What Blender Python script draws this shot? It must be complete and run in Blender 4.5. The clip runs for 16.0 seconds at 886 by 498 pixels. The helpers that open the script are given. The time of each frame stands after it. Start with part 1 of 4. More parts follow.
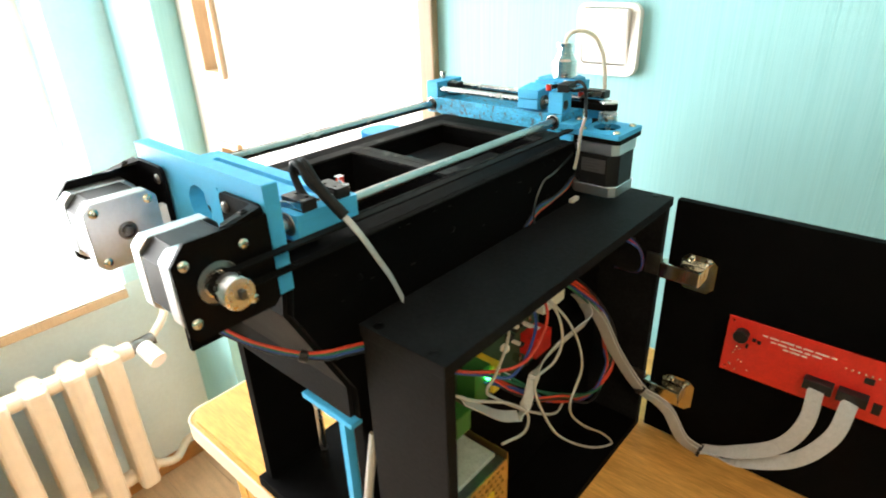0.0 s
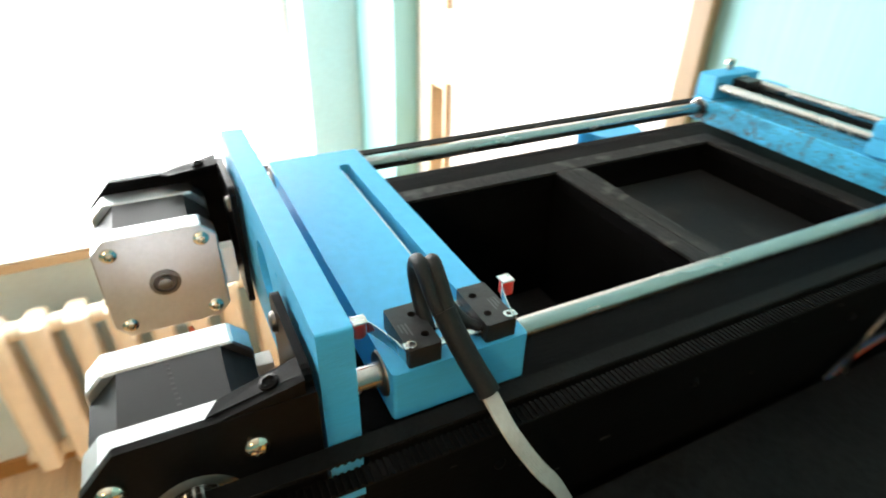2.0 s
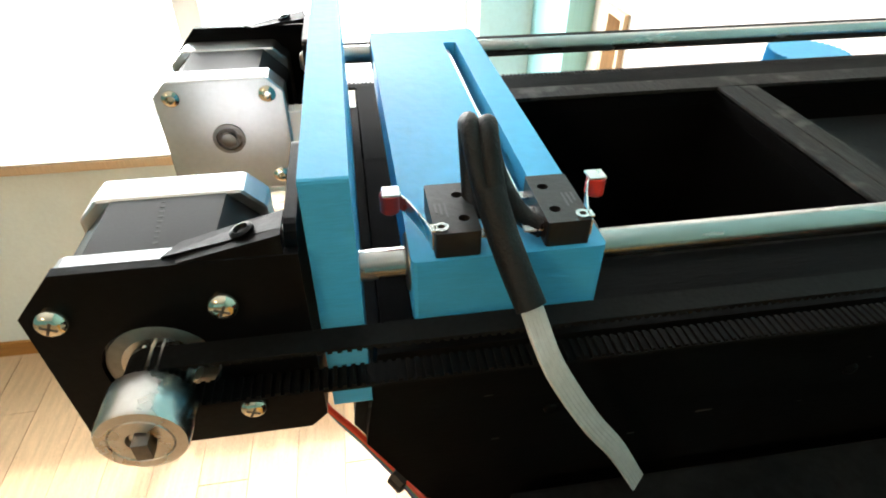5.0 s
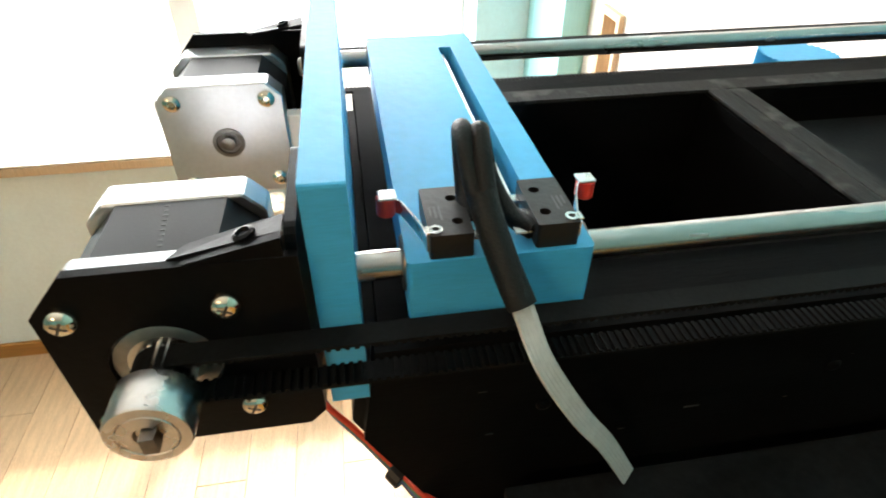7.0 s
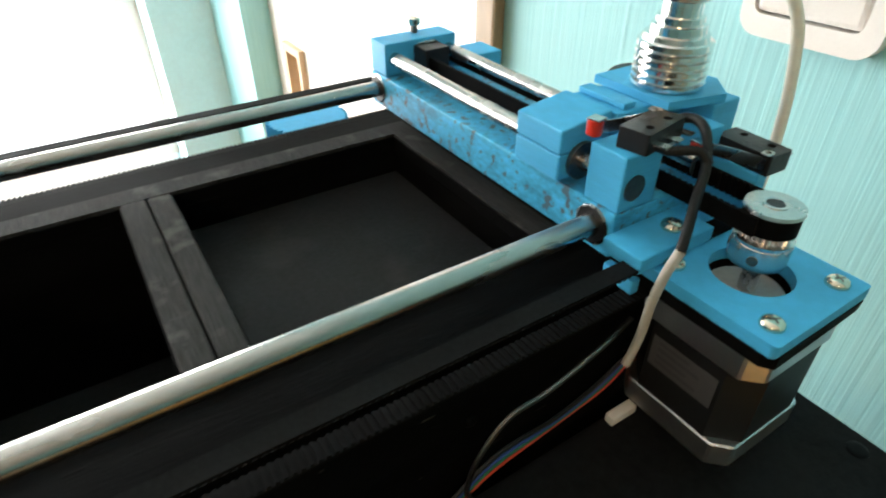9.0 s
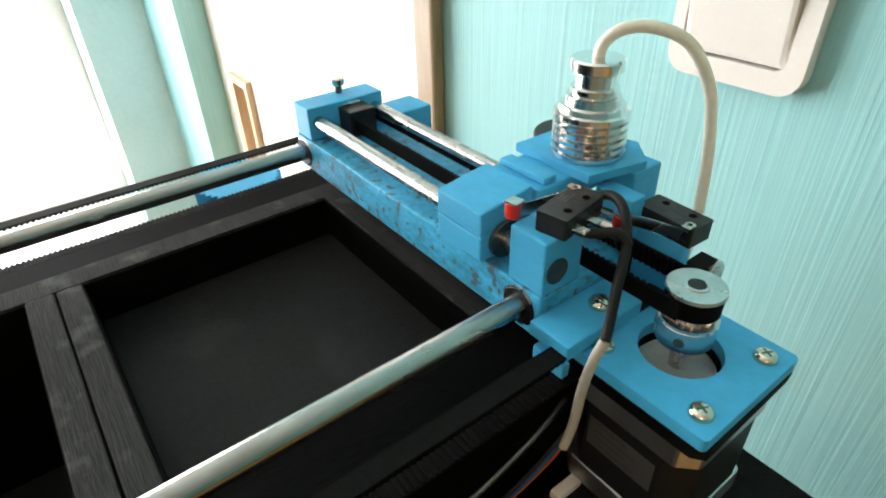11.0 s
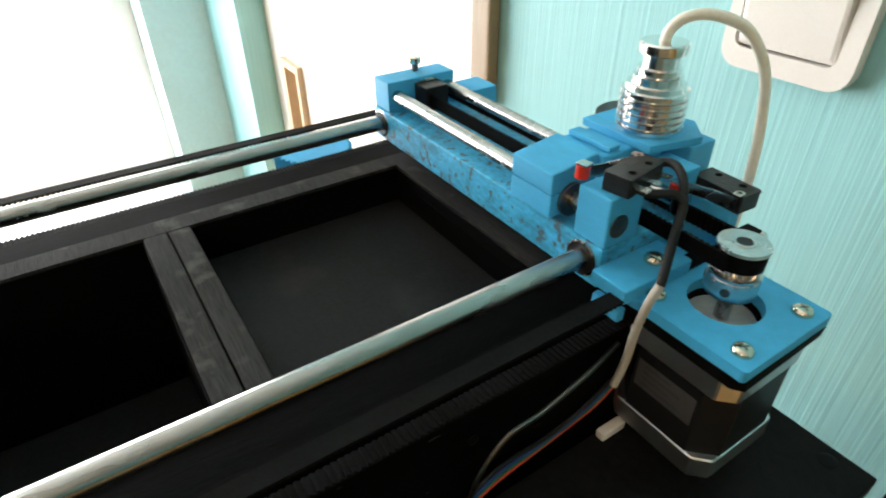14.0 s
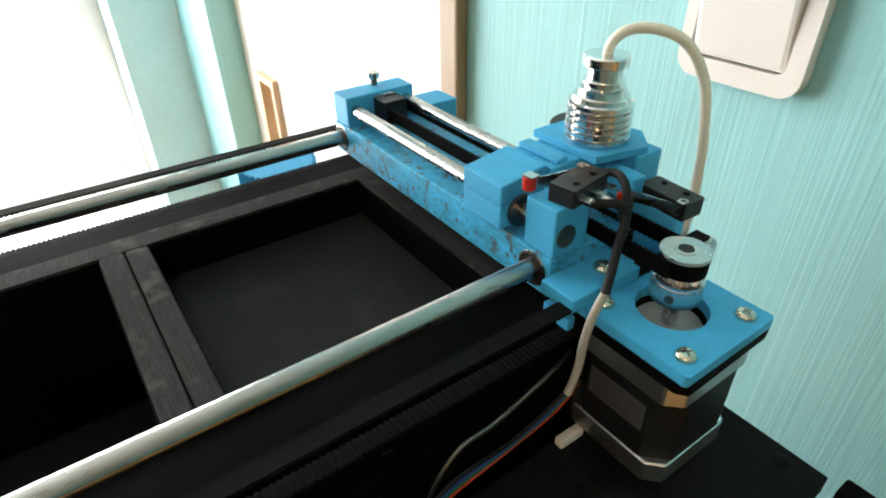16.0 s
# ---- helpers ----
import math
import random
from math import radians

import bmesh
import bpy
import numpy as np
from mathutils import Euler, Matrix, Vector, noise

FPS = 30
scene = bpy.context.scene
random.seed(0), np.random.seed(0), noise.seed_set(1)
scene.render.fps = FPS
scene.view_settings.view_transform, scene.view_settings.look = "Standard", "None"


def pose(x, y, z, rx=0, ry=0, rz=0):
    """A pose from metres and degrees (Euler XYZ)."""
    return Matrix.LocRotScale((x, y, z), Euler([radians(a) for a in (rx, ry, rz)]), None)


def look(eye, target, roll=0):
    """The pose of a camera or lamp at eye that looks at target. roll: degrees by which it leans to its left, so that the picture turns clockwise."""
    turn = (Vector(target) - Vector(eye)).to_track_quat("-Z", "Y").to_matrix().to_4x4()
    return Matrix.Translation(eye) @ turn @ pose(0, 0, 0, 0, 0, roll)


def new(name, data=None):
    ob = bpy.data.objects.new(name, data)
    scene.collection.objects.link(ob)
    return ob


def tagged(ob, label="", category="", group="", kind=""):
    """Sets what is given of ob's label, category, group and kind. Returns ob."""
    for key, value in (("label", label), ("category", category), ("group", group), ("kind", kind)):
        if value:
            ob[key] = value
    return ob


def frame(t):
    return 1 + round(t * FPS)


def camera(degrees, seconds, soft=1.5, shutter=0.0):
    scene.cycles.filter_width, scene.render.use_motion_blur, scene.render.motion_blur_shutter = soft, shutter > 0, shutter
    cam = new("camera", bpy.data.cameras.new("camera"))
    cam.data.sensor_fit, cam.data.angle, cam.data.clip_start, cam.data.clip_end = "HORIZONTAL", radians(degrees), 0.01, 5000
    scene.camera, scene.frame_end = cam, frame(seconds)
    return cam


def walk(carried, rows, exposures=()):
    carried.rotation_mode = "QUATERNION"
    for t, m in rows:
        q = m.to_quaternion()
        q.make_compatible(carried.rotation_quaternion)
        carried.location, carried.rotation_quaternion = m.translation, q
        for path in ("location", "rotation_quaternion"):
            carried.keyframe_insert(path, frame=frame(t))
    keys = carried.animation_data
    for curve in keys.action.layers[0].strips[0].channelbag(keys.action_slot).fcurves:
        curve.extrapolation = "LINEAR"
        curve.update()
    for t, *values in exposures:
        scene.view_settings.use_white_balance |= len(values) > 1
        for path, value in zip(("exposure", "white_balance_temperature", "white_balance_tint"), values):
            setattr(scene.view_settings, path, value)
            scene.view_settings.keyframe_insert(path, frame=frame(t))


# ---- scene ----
cam = camera(74.7, 16.0, soft=1.9, shutter=0.5)
PATH = [
    (0, (0.1253, 0.1282, 1.6018), (-0.0548, 0.3290, 1.4706), -2.05),
    (0.5, (0.0685, 0.1160, 1.5995), (-0.0942, 0.3298, 1.4662), -2.63),
    (1, (0.0369, 0.1307, 1.5971), (-0.1197, 0.3468, 1.4601), -2.29),
    (1.5, (-0.0003, 0.1914, 1.5953), (-0.1960, 0.3687, 1.4529), -0.71),
    (2, (-0.0211, 0.2529, 1.5946), (-0.2483, 0.3686, 1.4365), 1.42),
    (2.5, (-0.0322, 0.2768, 1.5722), (-0.2676, 0.3345, 1.3953), 0.42),
    (3, (-0.0349, 0.2805, 1.5579), (-0.2696, 0.3198, 1.3752), 1.17),
    (3.5, (-0.0371, 0.2847, 1.5579), (-0.2734, 0.3209, 1.3766), 1.30),
    (4, (-0.0368, 0.2867, 1.5578), (-0.2720, 0.3235, 1.3752), 0.63),
    (6.5, (-0.0293, 0.2822, 1.5626), (-0.2643, 0.3207, 1.3801), 0.24),
    (7, (-0.0300, 0.2853, 1.5626), (-0.2649, 0.3246, 1.3801), 0.31),
    (7.5, (-0.0233, 0.3170, 1.5694), (-0.2553, 0.3754, 1.3884), -0.51),
    (8, (-0.0282, 0.3714, 1.5696), (-0.2534, 0.4611, 1.3928), 0.35),
    (8.5, (-0.0311, 0.4167, 1.5723), (-0.2473, 0.5290, 1.3973), -0.60),
    (9, (-0.0358, 0.4526, 1.5744), (-0.2415, 0.5843, 1.4001), -0.30),
    (11.3, (-0.0473, 0.4756, 1.5894), (-0.2463, 0.6230, 1.4200), -1.68),
    (11.5, (-0.0494, 0.4692, 1.5869), (-0.2497, 0.6141, 1.4170), -1.15),
    (12, (-0.0483, 0.4483, 1.5836), (-0.2544, 0.5819, 1.4114), 0.22),
    (12.5, (-0.0401, 0.4361, 1.5868), (-0.2487, 0.5645, 1.4136), -0.20),
    (13, (-0.0359, 0.4368, 1.5891), (-0.2444, 0.5656, 1.4161), -0.52),
    (13.5, (-0.0341, 0.4410, 1.5893), (-0.2424, 0.5712, 1.4171), -0.60),
    (14, (-0.0292, 0.4458, 1.5914), (-0.2357, 0.5804, 1.4204), -0.51),
    (14.5, (-0.0213, 0.4515, 1.5938), (-0.2251, 0.5937, 1.4258), -0.38),
    (15, (-0.0201, 0.4534, 1.5950), (-0.2239, 0.5975, 1.4285), -0.63),
    (15.5, (-0.0210, 0.4541, 1.5949), (-0.2254, 0.5972, 1.4283), -0.82),
    (16, (-0.0221, 0.4549, 1.5934), (-0.2265, 0.5973, 1.4263), -0.93),
]

EXPOSURES = [(0.0, 0.08), (1.0, 0.0), (1.5, -0.08), (2.0, -0.18), (3.0, -0.30), (7.0, -0.32), (8.0, -0.52), (9.0, -0.62), (11.5, -0.68), (12.5, -0.74), (14.0, -0.72),
             (16.0, -0.71)]
walk(cam, [(t, look(eye, target, roll)) for t, eye, target, roll in PATH], EXPOSURES)

# ---- world, sun and window light ----
world = bpy.data.worlds.new("world")
scene.world = world
world.use_nodes = True
wn = world.node_tree.nodes
sky = wn.new("ShaderNodeTexSky")
sky.sky_type = "NISHITA"
sky.sun_disc = False
sky.sun_elevation = radians(60)
sky.sun_rotation = radians(-73)
world.node_tree.links.new(sky.outputs[0], wn["Background"].inputs[0])
wn["Background"].inputs[1].default_value = 0.12

sun = new("sun", bpy.data.lights.new("sun", "SUN"))
sun.data.energy, sun.data.angle, sun.data.color = 5.0, radians(1.5), (1.0, 0.94, 0.86)
sun.matrix_basis = look((-4, 1.2, 7.2), (0, 0, 0))


def area(name, eye, target, w, h, watts, colour):
    ob = new(name, bpy.data.lights.new(name, "AREA"))
    ob.data.shape, ob.data.size, ob.data.size_y = "RECTANGLE", w, h
    ob.data.energy, ob.data.color = watts, colour
    ob.matrix_basis = look(eye, target)
    return ob


# daylight in the window's opening
area("window_daylight", (-1.80, -0.2, 1.50), (0.0, -0.2, 1.35), 1.66, 1.4, 105, (1.0, 0.98, 0.95))
# added warm fill behind the camera; no ceiling lamp is seen there
area("warm_fill_light", (1.0, -0.8, 2.40), (1.0, -0.8, 0.0), 0.34, 0.34, 22, (1.0, 0.66, 0.34))

# ---- materials ----


def material(name, colour, rough=0.5, metal=0.0, grain=60.0, vary=0.15, bump=0.1, stretch=(1, 1, 1), fine=600.0, bumpd=0.0004,
             spread=0.0, coat=0.0, spec=0.5):
    """A procedural surface with variation at two scales and a fine relief."""
    m = bpy.data.materials.new(name)
    m.use_nodes = True
    n, l = m.node_tree.nodes, m.node_tree.links
    b = n["Principled BSDF"]
    geo = n.new("ShaderNodeNewGeometry")
    mp = n.new("ShaderNodeMapping")
    mp.inputs["Scale"].default_value = stretch
    l.new(geo.outputs["Position"], mp.inputs[0])
    big, small = n.new("ShaderNodeTexNoise"), n.new("ShaderNodeTexNoise")
    big.inputs["Scale"].default_value, small.inputs["Scale"].default_value = grain, fine
    big.inputs["Detail"].default_value = 5
    small.inputs["Detail"].default_value = 3
    l.new(mp.outputs[0], big.inputs[0])
    l.new(mp.outputs[0], small.inputs[0])
    add = n.new("ShaderNodeMath")
    add.operation = "ADD"
    l.new(big.outputs[0], add.inputs[0])
    l.new(small.outputs[0], add.inputs[1])
    rng = n.new("ShaderNodeMapRange")
    rng.inputs[1].default_value, rng.inputs[2].default_value = 0.6, 1.4
    rng.inputs[3].default_value, rng.inputs[4].default_value = 1 - vary, 1 + vary
    l.new(add.outputs[0], rng.inputs[0])
    val = rng.outputs[0]
    if spread:
        info = n.new("ShaderNodeObjectInfo")
        r2 = n.new("ShaderNodeMapRange")
        r2.inputs[3].default_value, r2.inputs[4].default_value = 1 - spread, 1 + spread
        l.new(info.outputs["Random"], r2.inputs[0])
        mul0 = n.new("ShaderNodeMath")
        mul0.operation = "MULTIPLY"
        l.new(val, mul0.inputs[0])
        l.new(r2.outputs[0], mul0.inputs[1])
        val = mul0.outputs[0]
    mul = n.new("ShaderNodeVectorMath")
    mul.operation = "SCALE"
    mul.inputs[0].default_value = colour
    l.new(val, mul.inputs["Scale"])
    l.new(mul.outputs[0], b.inputs["Base Color"])
    rr = n.new("ShaderNodeMapRange")
    rr.inputs[3].default_value, rr.inputs[4].default_value = max(0.03, rough * 0.8), min(1, rough * 1.2)
    l.new(big.outputs[0], rr.inputs[0])
    l.new(rr.outputs[0], b.inputs["Roughness"])
    b.inputs["Metallic"].default_value = metal
    b.inputs["Specular IOR Level"].default_value = spec
    b.inputs["Coat Weight"].default_value = coat
    if bump:
        bp = n.new("ShaderNodeBump")
        bp.inputs["Strength"].default_value, bp.inputs["Distance"].default_value = bump, bumpd
        l.new(add.outputs[0], bp.inputs["Height"])
        l.new(bp.outputs[0], b.inputs["Normal"])
    return m


def glow(name, colour, strength):
    m = bpy.data.materials.new(name)
    m.use_nodes = True
    b = m.node_tree.nodes["Principled BSDF"]
    b.inputs["Base Color"].default_value = (*colour, 1)
    b.inputs["Emission Color"].default_value = (*colour, 1)
    b.inputs["Emission Strength"].default_value = strength
    return m


BLUE = material("blue_print", (0.058, 0.40, 0.70), 0.52, grain=40, fine=900, vary=0.12, bump=0.6, stretch=(0.25, 0.25, 3.0), bumpd=0.0003, spec=0.28)
BLUE_WORN = material("blue_print_sooty", (0.050, 0.36, 0.60), 0.45, grain=70, fine=300, vary=0.45, bump=0.35, stretch=(1, 1, 2.0), bumpd=0.0003, spec=0.3)
BLACK_WOOD = material("black_painted_board", (0.0027, 0.0028, 0.0030), 0.62, grain=25, fine=400, vary=0.5, bump=0.3, stretch=(3, 0.4, 3), spec=0.03)
BLACK_BOX = material("black_stained_plywood", (0.0078, 0.0081, 0.0088), 0.6, grain=30, fine=350, vary=0.6, bump=0.45, spec=0.06)
BEAM = material("worn_black_plywood", (0.020, 0.0195, 0.019), 0.75, grain=60, fine=500, vary=0.9, bump=0.7, stretch=(0.25, 3.0, 1), spec=0.2)
SOOT = material("sooty_black_floor", (0.011, 0.011, 0.0115), 0.6, grain=18, fine=500, vary=0.5, bump=0.3, spec=0.15)
BLACK_METAL = material("black_gloss_enamel", (0.003, 0.003, 0.0034), 0.34, grain=60, fine=500, vary=0.3, bump=0.2, spec=0.07)
BLACK_PLASTIC = material("black_plastic", (0.010, 0.010, 0.011), 0.42, grain=150, vary=0.3, bump=0.2, spec=0.35)
CHROME = material("turned_bright_aluminium", (0.80, 0.80, 0.79), 0.16, 1.0, grain=60, vary=0.06, bump=0.04, stretch=(1, 1, 8))
SLEEVE = material("heat_shrink_sleeve", (0.0075, 0.0075, 0.0078), 0.55, grain=300, fine=1500, vary=0.4, bump=0.6, spec=0.25)
BELT = material("worn_belt_rubber", (0.0060, 0.0062, 0.0064), 0.65, grain=60, fine=700, vary=0.5, bump=0.2, spec=0.06)
RUBBER = material("black_rubber", (0.003, 0.003, 0.003), 0.68, grain=200, vary=0.3, bump=0.3, spec=0.05)
LAMINATION = material("dark_steel_laminations", (0.011, 0.0115, 0.013), 0.45, 0.0, grain=30, fine=1500, vary=0.15, bump=0.06, spec=0.16)
ALU = material("cast_aluminium", (0.62, 0.63, 0.65), 0.36, 1.0, grain=120, vary=0.07, bump=0.08)
STEEL = material("polished_steel", (0.60, 0.59, 0.58), 0.27, 1.0, grain=90, vary=0.12, bump=0.05)
ROD = material("hardened_rod", (0.43, 0.425, 0.41), 0.27, 1.0, grain=60, vary=0.15, bump=0.1, stretch=(1, 0.2, 1))
NICKEL = material("nickel_plate", (0.68, 0.63, 0.52), 0.12, 1.0, grain=60, vary=0.1, bump=0.05)
DARK_STEEL = material("dark_steel", (0.16, 0.15, 0.14), 0.35, 1.0, grain=90, vary=0.3, bump=0.1)
RED = material("red_plastic", (0.62, 0.03, 0.015), 0.35, grain=90, vary=0.15)
PCB_RED = material("red_circuit_board", (0.60, 0.02, 0.012), 0.4, grain=120, vary=0.18, bump=0.15)
PCB_GREEN = material("green_circuit_board", (0.018, 0.065, 0.032), 0.4, grain=120, vary=0.3, bump=0.15)
GREEN_TERM = material("green_terminal", (0.035, 0.16, 0.03), 0.4, grain=120, vary=0.15)
LABEL = material("paper_label", (0.07, 0.07, 0.075), 0.5, grain=120, vary=0.1)
LABEL_INK = material("label_print", (0.05, 0.05, 0.055), 0.5, grain=120, vary=0.1)
YELLOW = material("yellow_label", (0.75, 0.55, 0.04), 0.5, grain=120, vary=0.1)
INK = material("board_print", (0.75, 0.70, 0.65), 0.5, grain=120, vary=0.1)
GOLD = material("golden_sheet_metal", (0.62, 0.46, 0.20), 0.3, 1.0, grain=60, vary=0.2)
RIBBON = material("grey_ribbon_cable", (0.50, 0.49, 0.47), 0.45, grain=200, vary=0.12, bump=0.2)
WHITE_WIRE = material("white_wire", (0.46, 0.44, 0.39), 0.45, grain=200, vary=0.1)
TUBE = material("milky_silicone_tube", (0.80, 0.77, 0.66), 0.35, grain=100, vary=0.08)
WHITE = material("white_plastic", (0.82, 0.78, 0.74), 0.3, grain=40, vary=0.03, bump=0.05)
ENAMEL = material("cream_radiator_enamel", (0.68, 0.58, 0.45), 0.4, grain=30, vary=0.08, bump=0.2)
DOOR_WHITE = material("white_door_paint", (0.80, 0.77, 0.73), 0.4, grain=12, vary=0.04, bump=0.15)
BEIGE = material("beige_wood_bead", (0.50, 0.36, 0.22), 0.5, grain=40, vary=0.2, stretch=(4, 4, 0.5))
TRIM = material("brown_wood_frame", (0.30, 0.20, 0.11), 0.45, grain=30, vary=0.3, stretch=(5, 5, 0.4))
WIRES = {"red": material("red_wire", (0.55, 0.05, 0.02), 0.4), "green": material("green_wire", (0.02, 0.16, 0.08), 0.4),
         "blue": material("blue_wire", (0.03, 0.07, 0.28), 0.4), "black": material("black_wire", (0.012, 0.012, 0.012), 0.4)}
TABLE = material("light_beech_laminate", (0.68, 0.35, 0.085), 0.25, grain=5, fine=60, vary=0.35, bump=0.1, stretch=(1.0, 9, 9))
FLOOR = material("oak_laminate_plank", (0.60, 0.42, 0.26), 0.35, grain=7, fine=70, vary=0.25, bump=0.15, stretch=(1.2, 9, 1), spread=0.12)
EDGE = material("cream_edge_band", (0.78, 0.66, 0.48), 0.35, grain=20, vary=0.08)
SKIRT = material("varnished_skirting", (0.40, 0.19, 0.05), 0.35, grain=20, vary=0.25, stretch=(4, 0.5, 4))
CEIL = material("ceiling_paint", (0.78, 0.78, 0.76), 0.8, grain=8, vary=0.04)
GREEN_LED = glow("green_led", (0.05, 1.0, 0.15), 12.0)
SHADE = glow("fill_lamp_glass", (1.0, 0.78, 0.5), 3.0)


def wallpaper():
    """Turquoise wallpaper with fine upright ribs of uneven width, paler on their crests."""
    m = material("turquoise_wallpaper", (0.28, 0.58, 0.61), 0.6, grain=9, fine=260, vary=0.06, bump=0.0, stretch=(1, 1, 0.05))
    n, l = m.node_tree.nodes, m.node_tree.links
    b = n["Principled BSDF"]
    geo = n.new("ShaderNodeNewGeometry")
    heights = []
    for scale, along in ((620, 0.007), (300, 0.012)):
        mp = n.new("ShaderNodeMapping")
        mp.inputs["Scale"].default_value = (1, 1, along)
        l.new(geo.outputs["Position"], mp.inputs[0])
        t = n.new("ShaderNodeTexNoise")
        t.inputs["Scale"].default_value, t.inputs["Detail"].default_value = scale, 3
        l.new(mp.outputs[0], t.inputs[0])
        heights.append(t.outputs[0])
    add = n.new("ShaderNodeMath")
    add.operation = "ADD"
    l.new(heights[0], add.inputs[0])
    l.new(heights[1], add.inputs[1])
    bp = n.new("ShaderNodeBump")
    bp.inputs["Strength"].default_value, bp.inputs["Distance"].default_value = 0.42, 0.0010
    l.new(add.outputs[0], bp.inputs["Height"])
    l.new(bp.outputs[0], b.inputs["Normal"])
    src = b.inputs["Base Color"].links[0].from_socket
    r = n.new("ShaderNodeMapRange")
    r.inputs[1].default_value, r.inputs[2].default_value = 0.78, 1.30
    r.inputs[3].default_value, r.inputs[4].default_value = 0.0, 0.22
    l.new(add.outputs[0], r.inputs[0])
    mix = n.new("ShaderNodeMix")
    mix.data_type = "RGBA"
    l.new(r.outputs[0], mix.inputs[0])
    l.new(src, mix.inputs[6])
    mix.inputs[7].default_value = (0.52, 0.79, 0.80, 1)
    l.new(mix.outputs[2], b.inputs["Base Color"])
    return m


PAPER = wallpaper()
# window wall's turquoise, lightened so its colour carries the veil of window glare
GLARE_BLUE = material("turquoise_with_glare", (0.56, 0.77, 0.82), 0.7, grain=7, fine=90, vary=0.06, bump=0.2, bumpd=0.001)
PALE = material("pale_blue_grey_surface", (0.66, 0.76, 0.77), 0.7, grain=7, fine=90, vary=0.06, bump=0.2, bumpd=0.001)
CAST = material("dull_cast_face", (0.42, 0.42, 0.41), 0.6, 0.2, grain=150, vary=0.12, bump=0.2)
# front motors' boss metal, darkened to hold the dark surroundings it mirrors
DIM_BOSS = material("boss_metal_dark_reflection", (0.26, 0.25, 0.24), 0.4, 1.0, grain=120, vary=0.15, bump=0.08)
PALE_COVER = material("pale_terminal_cover", (0.40, 0.45, 0.40), 0.35, grain=120, vary=0.2)


def stained(m, colour, scale, low, high):
    """Mixes patchy stains with a shape of their own into a material's colour."""
    n, l = m.node_tree.nodes, m.node_tree.links
    b = n["Principled BSDF"]
    src = b.inputs["Base Color"].links[0].from_socket
    geo = n.new("ShaderNodeNewGeometry")
    t = n.new("ShaderNodeTexNoise")
    t.inputs["Scale"].default_value, t.inputs["Detail"].default_value = scale, 6
    l.new(geo.outputs["Position"], t.inputs[0])
    r = n.new("ShaderNodeMapRange")
    r.inputs[1].default_value, r.inputs[2].default_value = low, high
    l.new(t.outputs[0], r.inputs[0])
    mix = n.new("ShaderNodeMix")
    mix.data_type = "RGBA"
    l.new(r.outputs[0], mix.inputs[0])
    l.new(src, mix.inputs[6])
    mix.inputs[7].default_value = (*colour, 1)
    l.new(mix.outputs[2], b.inputs["Base Color"])


stained(BLUE_WORN, (0.075, 0.13, 0.17), 260, 0.57, 0.63)
stained(BEAM, (0.095, 0.091, 0.086), 70, 0.56, 0.78)
stained(SOOT, (0.035, 0.034, 0.033), 25, 0.55, 0.85)
BACKDROP = glow("bright_sky", (1.0, 1.0, 1.0), 6.0)
GLASS = bpy.data.materials.new("window_glass")
GLASS.use_nodes = True
gb = GLASS.node_tree.nodes["Principled BSDF"]
gb.inputs["Transmission Weight"].default_value, gb.inputs["Roughness"].default_value, gb.inputs["IOR"].default_value = 1.0, 0.0, 1.45

# ---- mesh helpers ----
BASE = {}


def thing(name, base, label, category, group="", kind=""):
    ob = new(name)
    ob.location = base
    ob.empty_display_size = 0.01
    BASE[ob] = Vector(base)
    return tagged(ob, label, category, group, kind)


def part(name, bm, mat, parent=None, label=""):
    """Links a bmesh, built in world metres, as one mesh under a thing or a part."""
    base = BASE.get(parent, Vector((0, 0, 0)))
    bmesh.ops.translate(bm, verts=bm.verts, vec=-base)
    bmesh.ops.recalc_face_normals(bm, faces=bm.faces)
    me = bpy.data.meshes.new(name)
    bm.to_mesh(me)
    bm.free()
    me.materials.append(mat)
    ob = new(name, me)
    if parent is not None:
        ob.parent = parent
        BASE[ob] = base
    return tagged(ob, label)


def solo(name, bm, mat, label, category="", group="", kind=""):
    return tagged(part(name, bm, mat), label, category, group, kind)


def smooth(ob):
    for p in ob.data.polygons:
        p.use_smooth = True
    ob.data.set_sharp_from_angle(angle=radians(40))
    return ob


def box(x0, x1, y0, y1, z0, z1, bev=0.0, bm=None, seg=2):
    bm = bm or bmesh.new()
    v = [bm.verts.new((x, y, z)) for x in (x0, x1) for y in (y0, y1) for z in (z0, z1)]
    f = [bm.faces.new([v[i] for i in q]) for q in ((0, 1, 3, 2), (4, 6, 7, 5), (0, 4, 5, 1), (2, 3, 7, 6), (0, 2, 6, 4), (1, 5, 7, 3))]
    if bev:
        bmesh.ops.bevel(bm, geom=list({e for q in f for e in q.edges}), offset=bev, segments=seg, affect="EDGES", profile=0.6)
    return bm


def lathe(p0, axis, profile, seg=28, bm=None):
    """A body turned round the axis from p0: profile rows of (distance along it, radius)."""
    bm = bm or bmesh.new()
    axis = Vector(axis).normalized()
    u = axis.orthogonal().normalized()
    w = axis.cross(u)
    rings = []
    for d, r in profile:
        c = Vector(p0) + axis * d
        rings.append([bm.verts.new(c + (u * math.cos(a) + w * math.sin(a)) * max(r, 1e-5)) for a in (2 * math.pi * k / seg for k in range(seg))])
    for a, b in zip(rings, rings[1:]):
        for k in range(seg):
            bm.faces.new((a[k], a[(k + 1) % seg], b[(k + 1) % seg], b[k]))
    bm.faces.new(rings[0][::-1])
    bm.faces.new(rings[-1])
    return bm


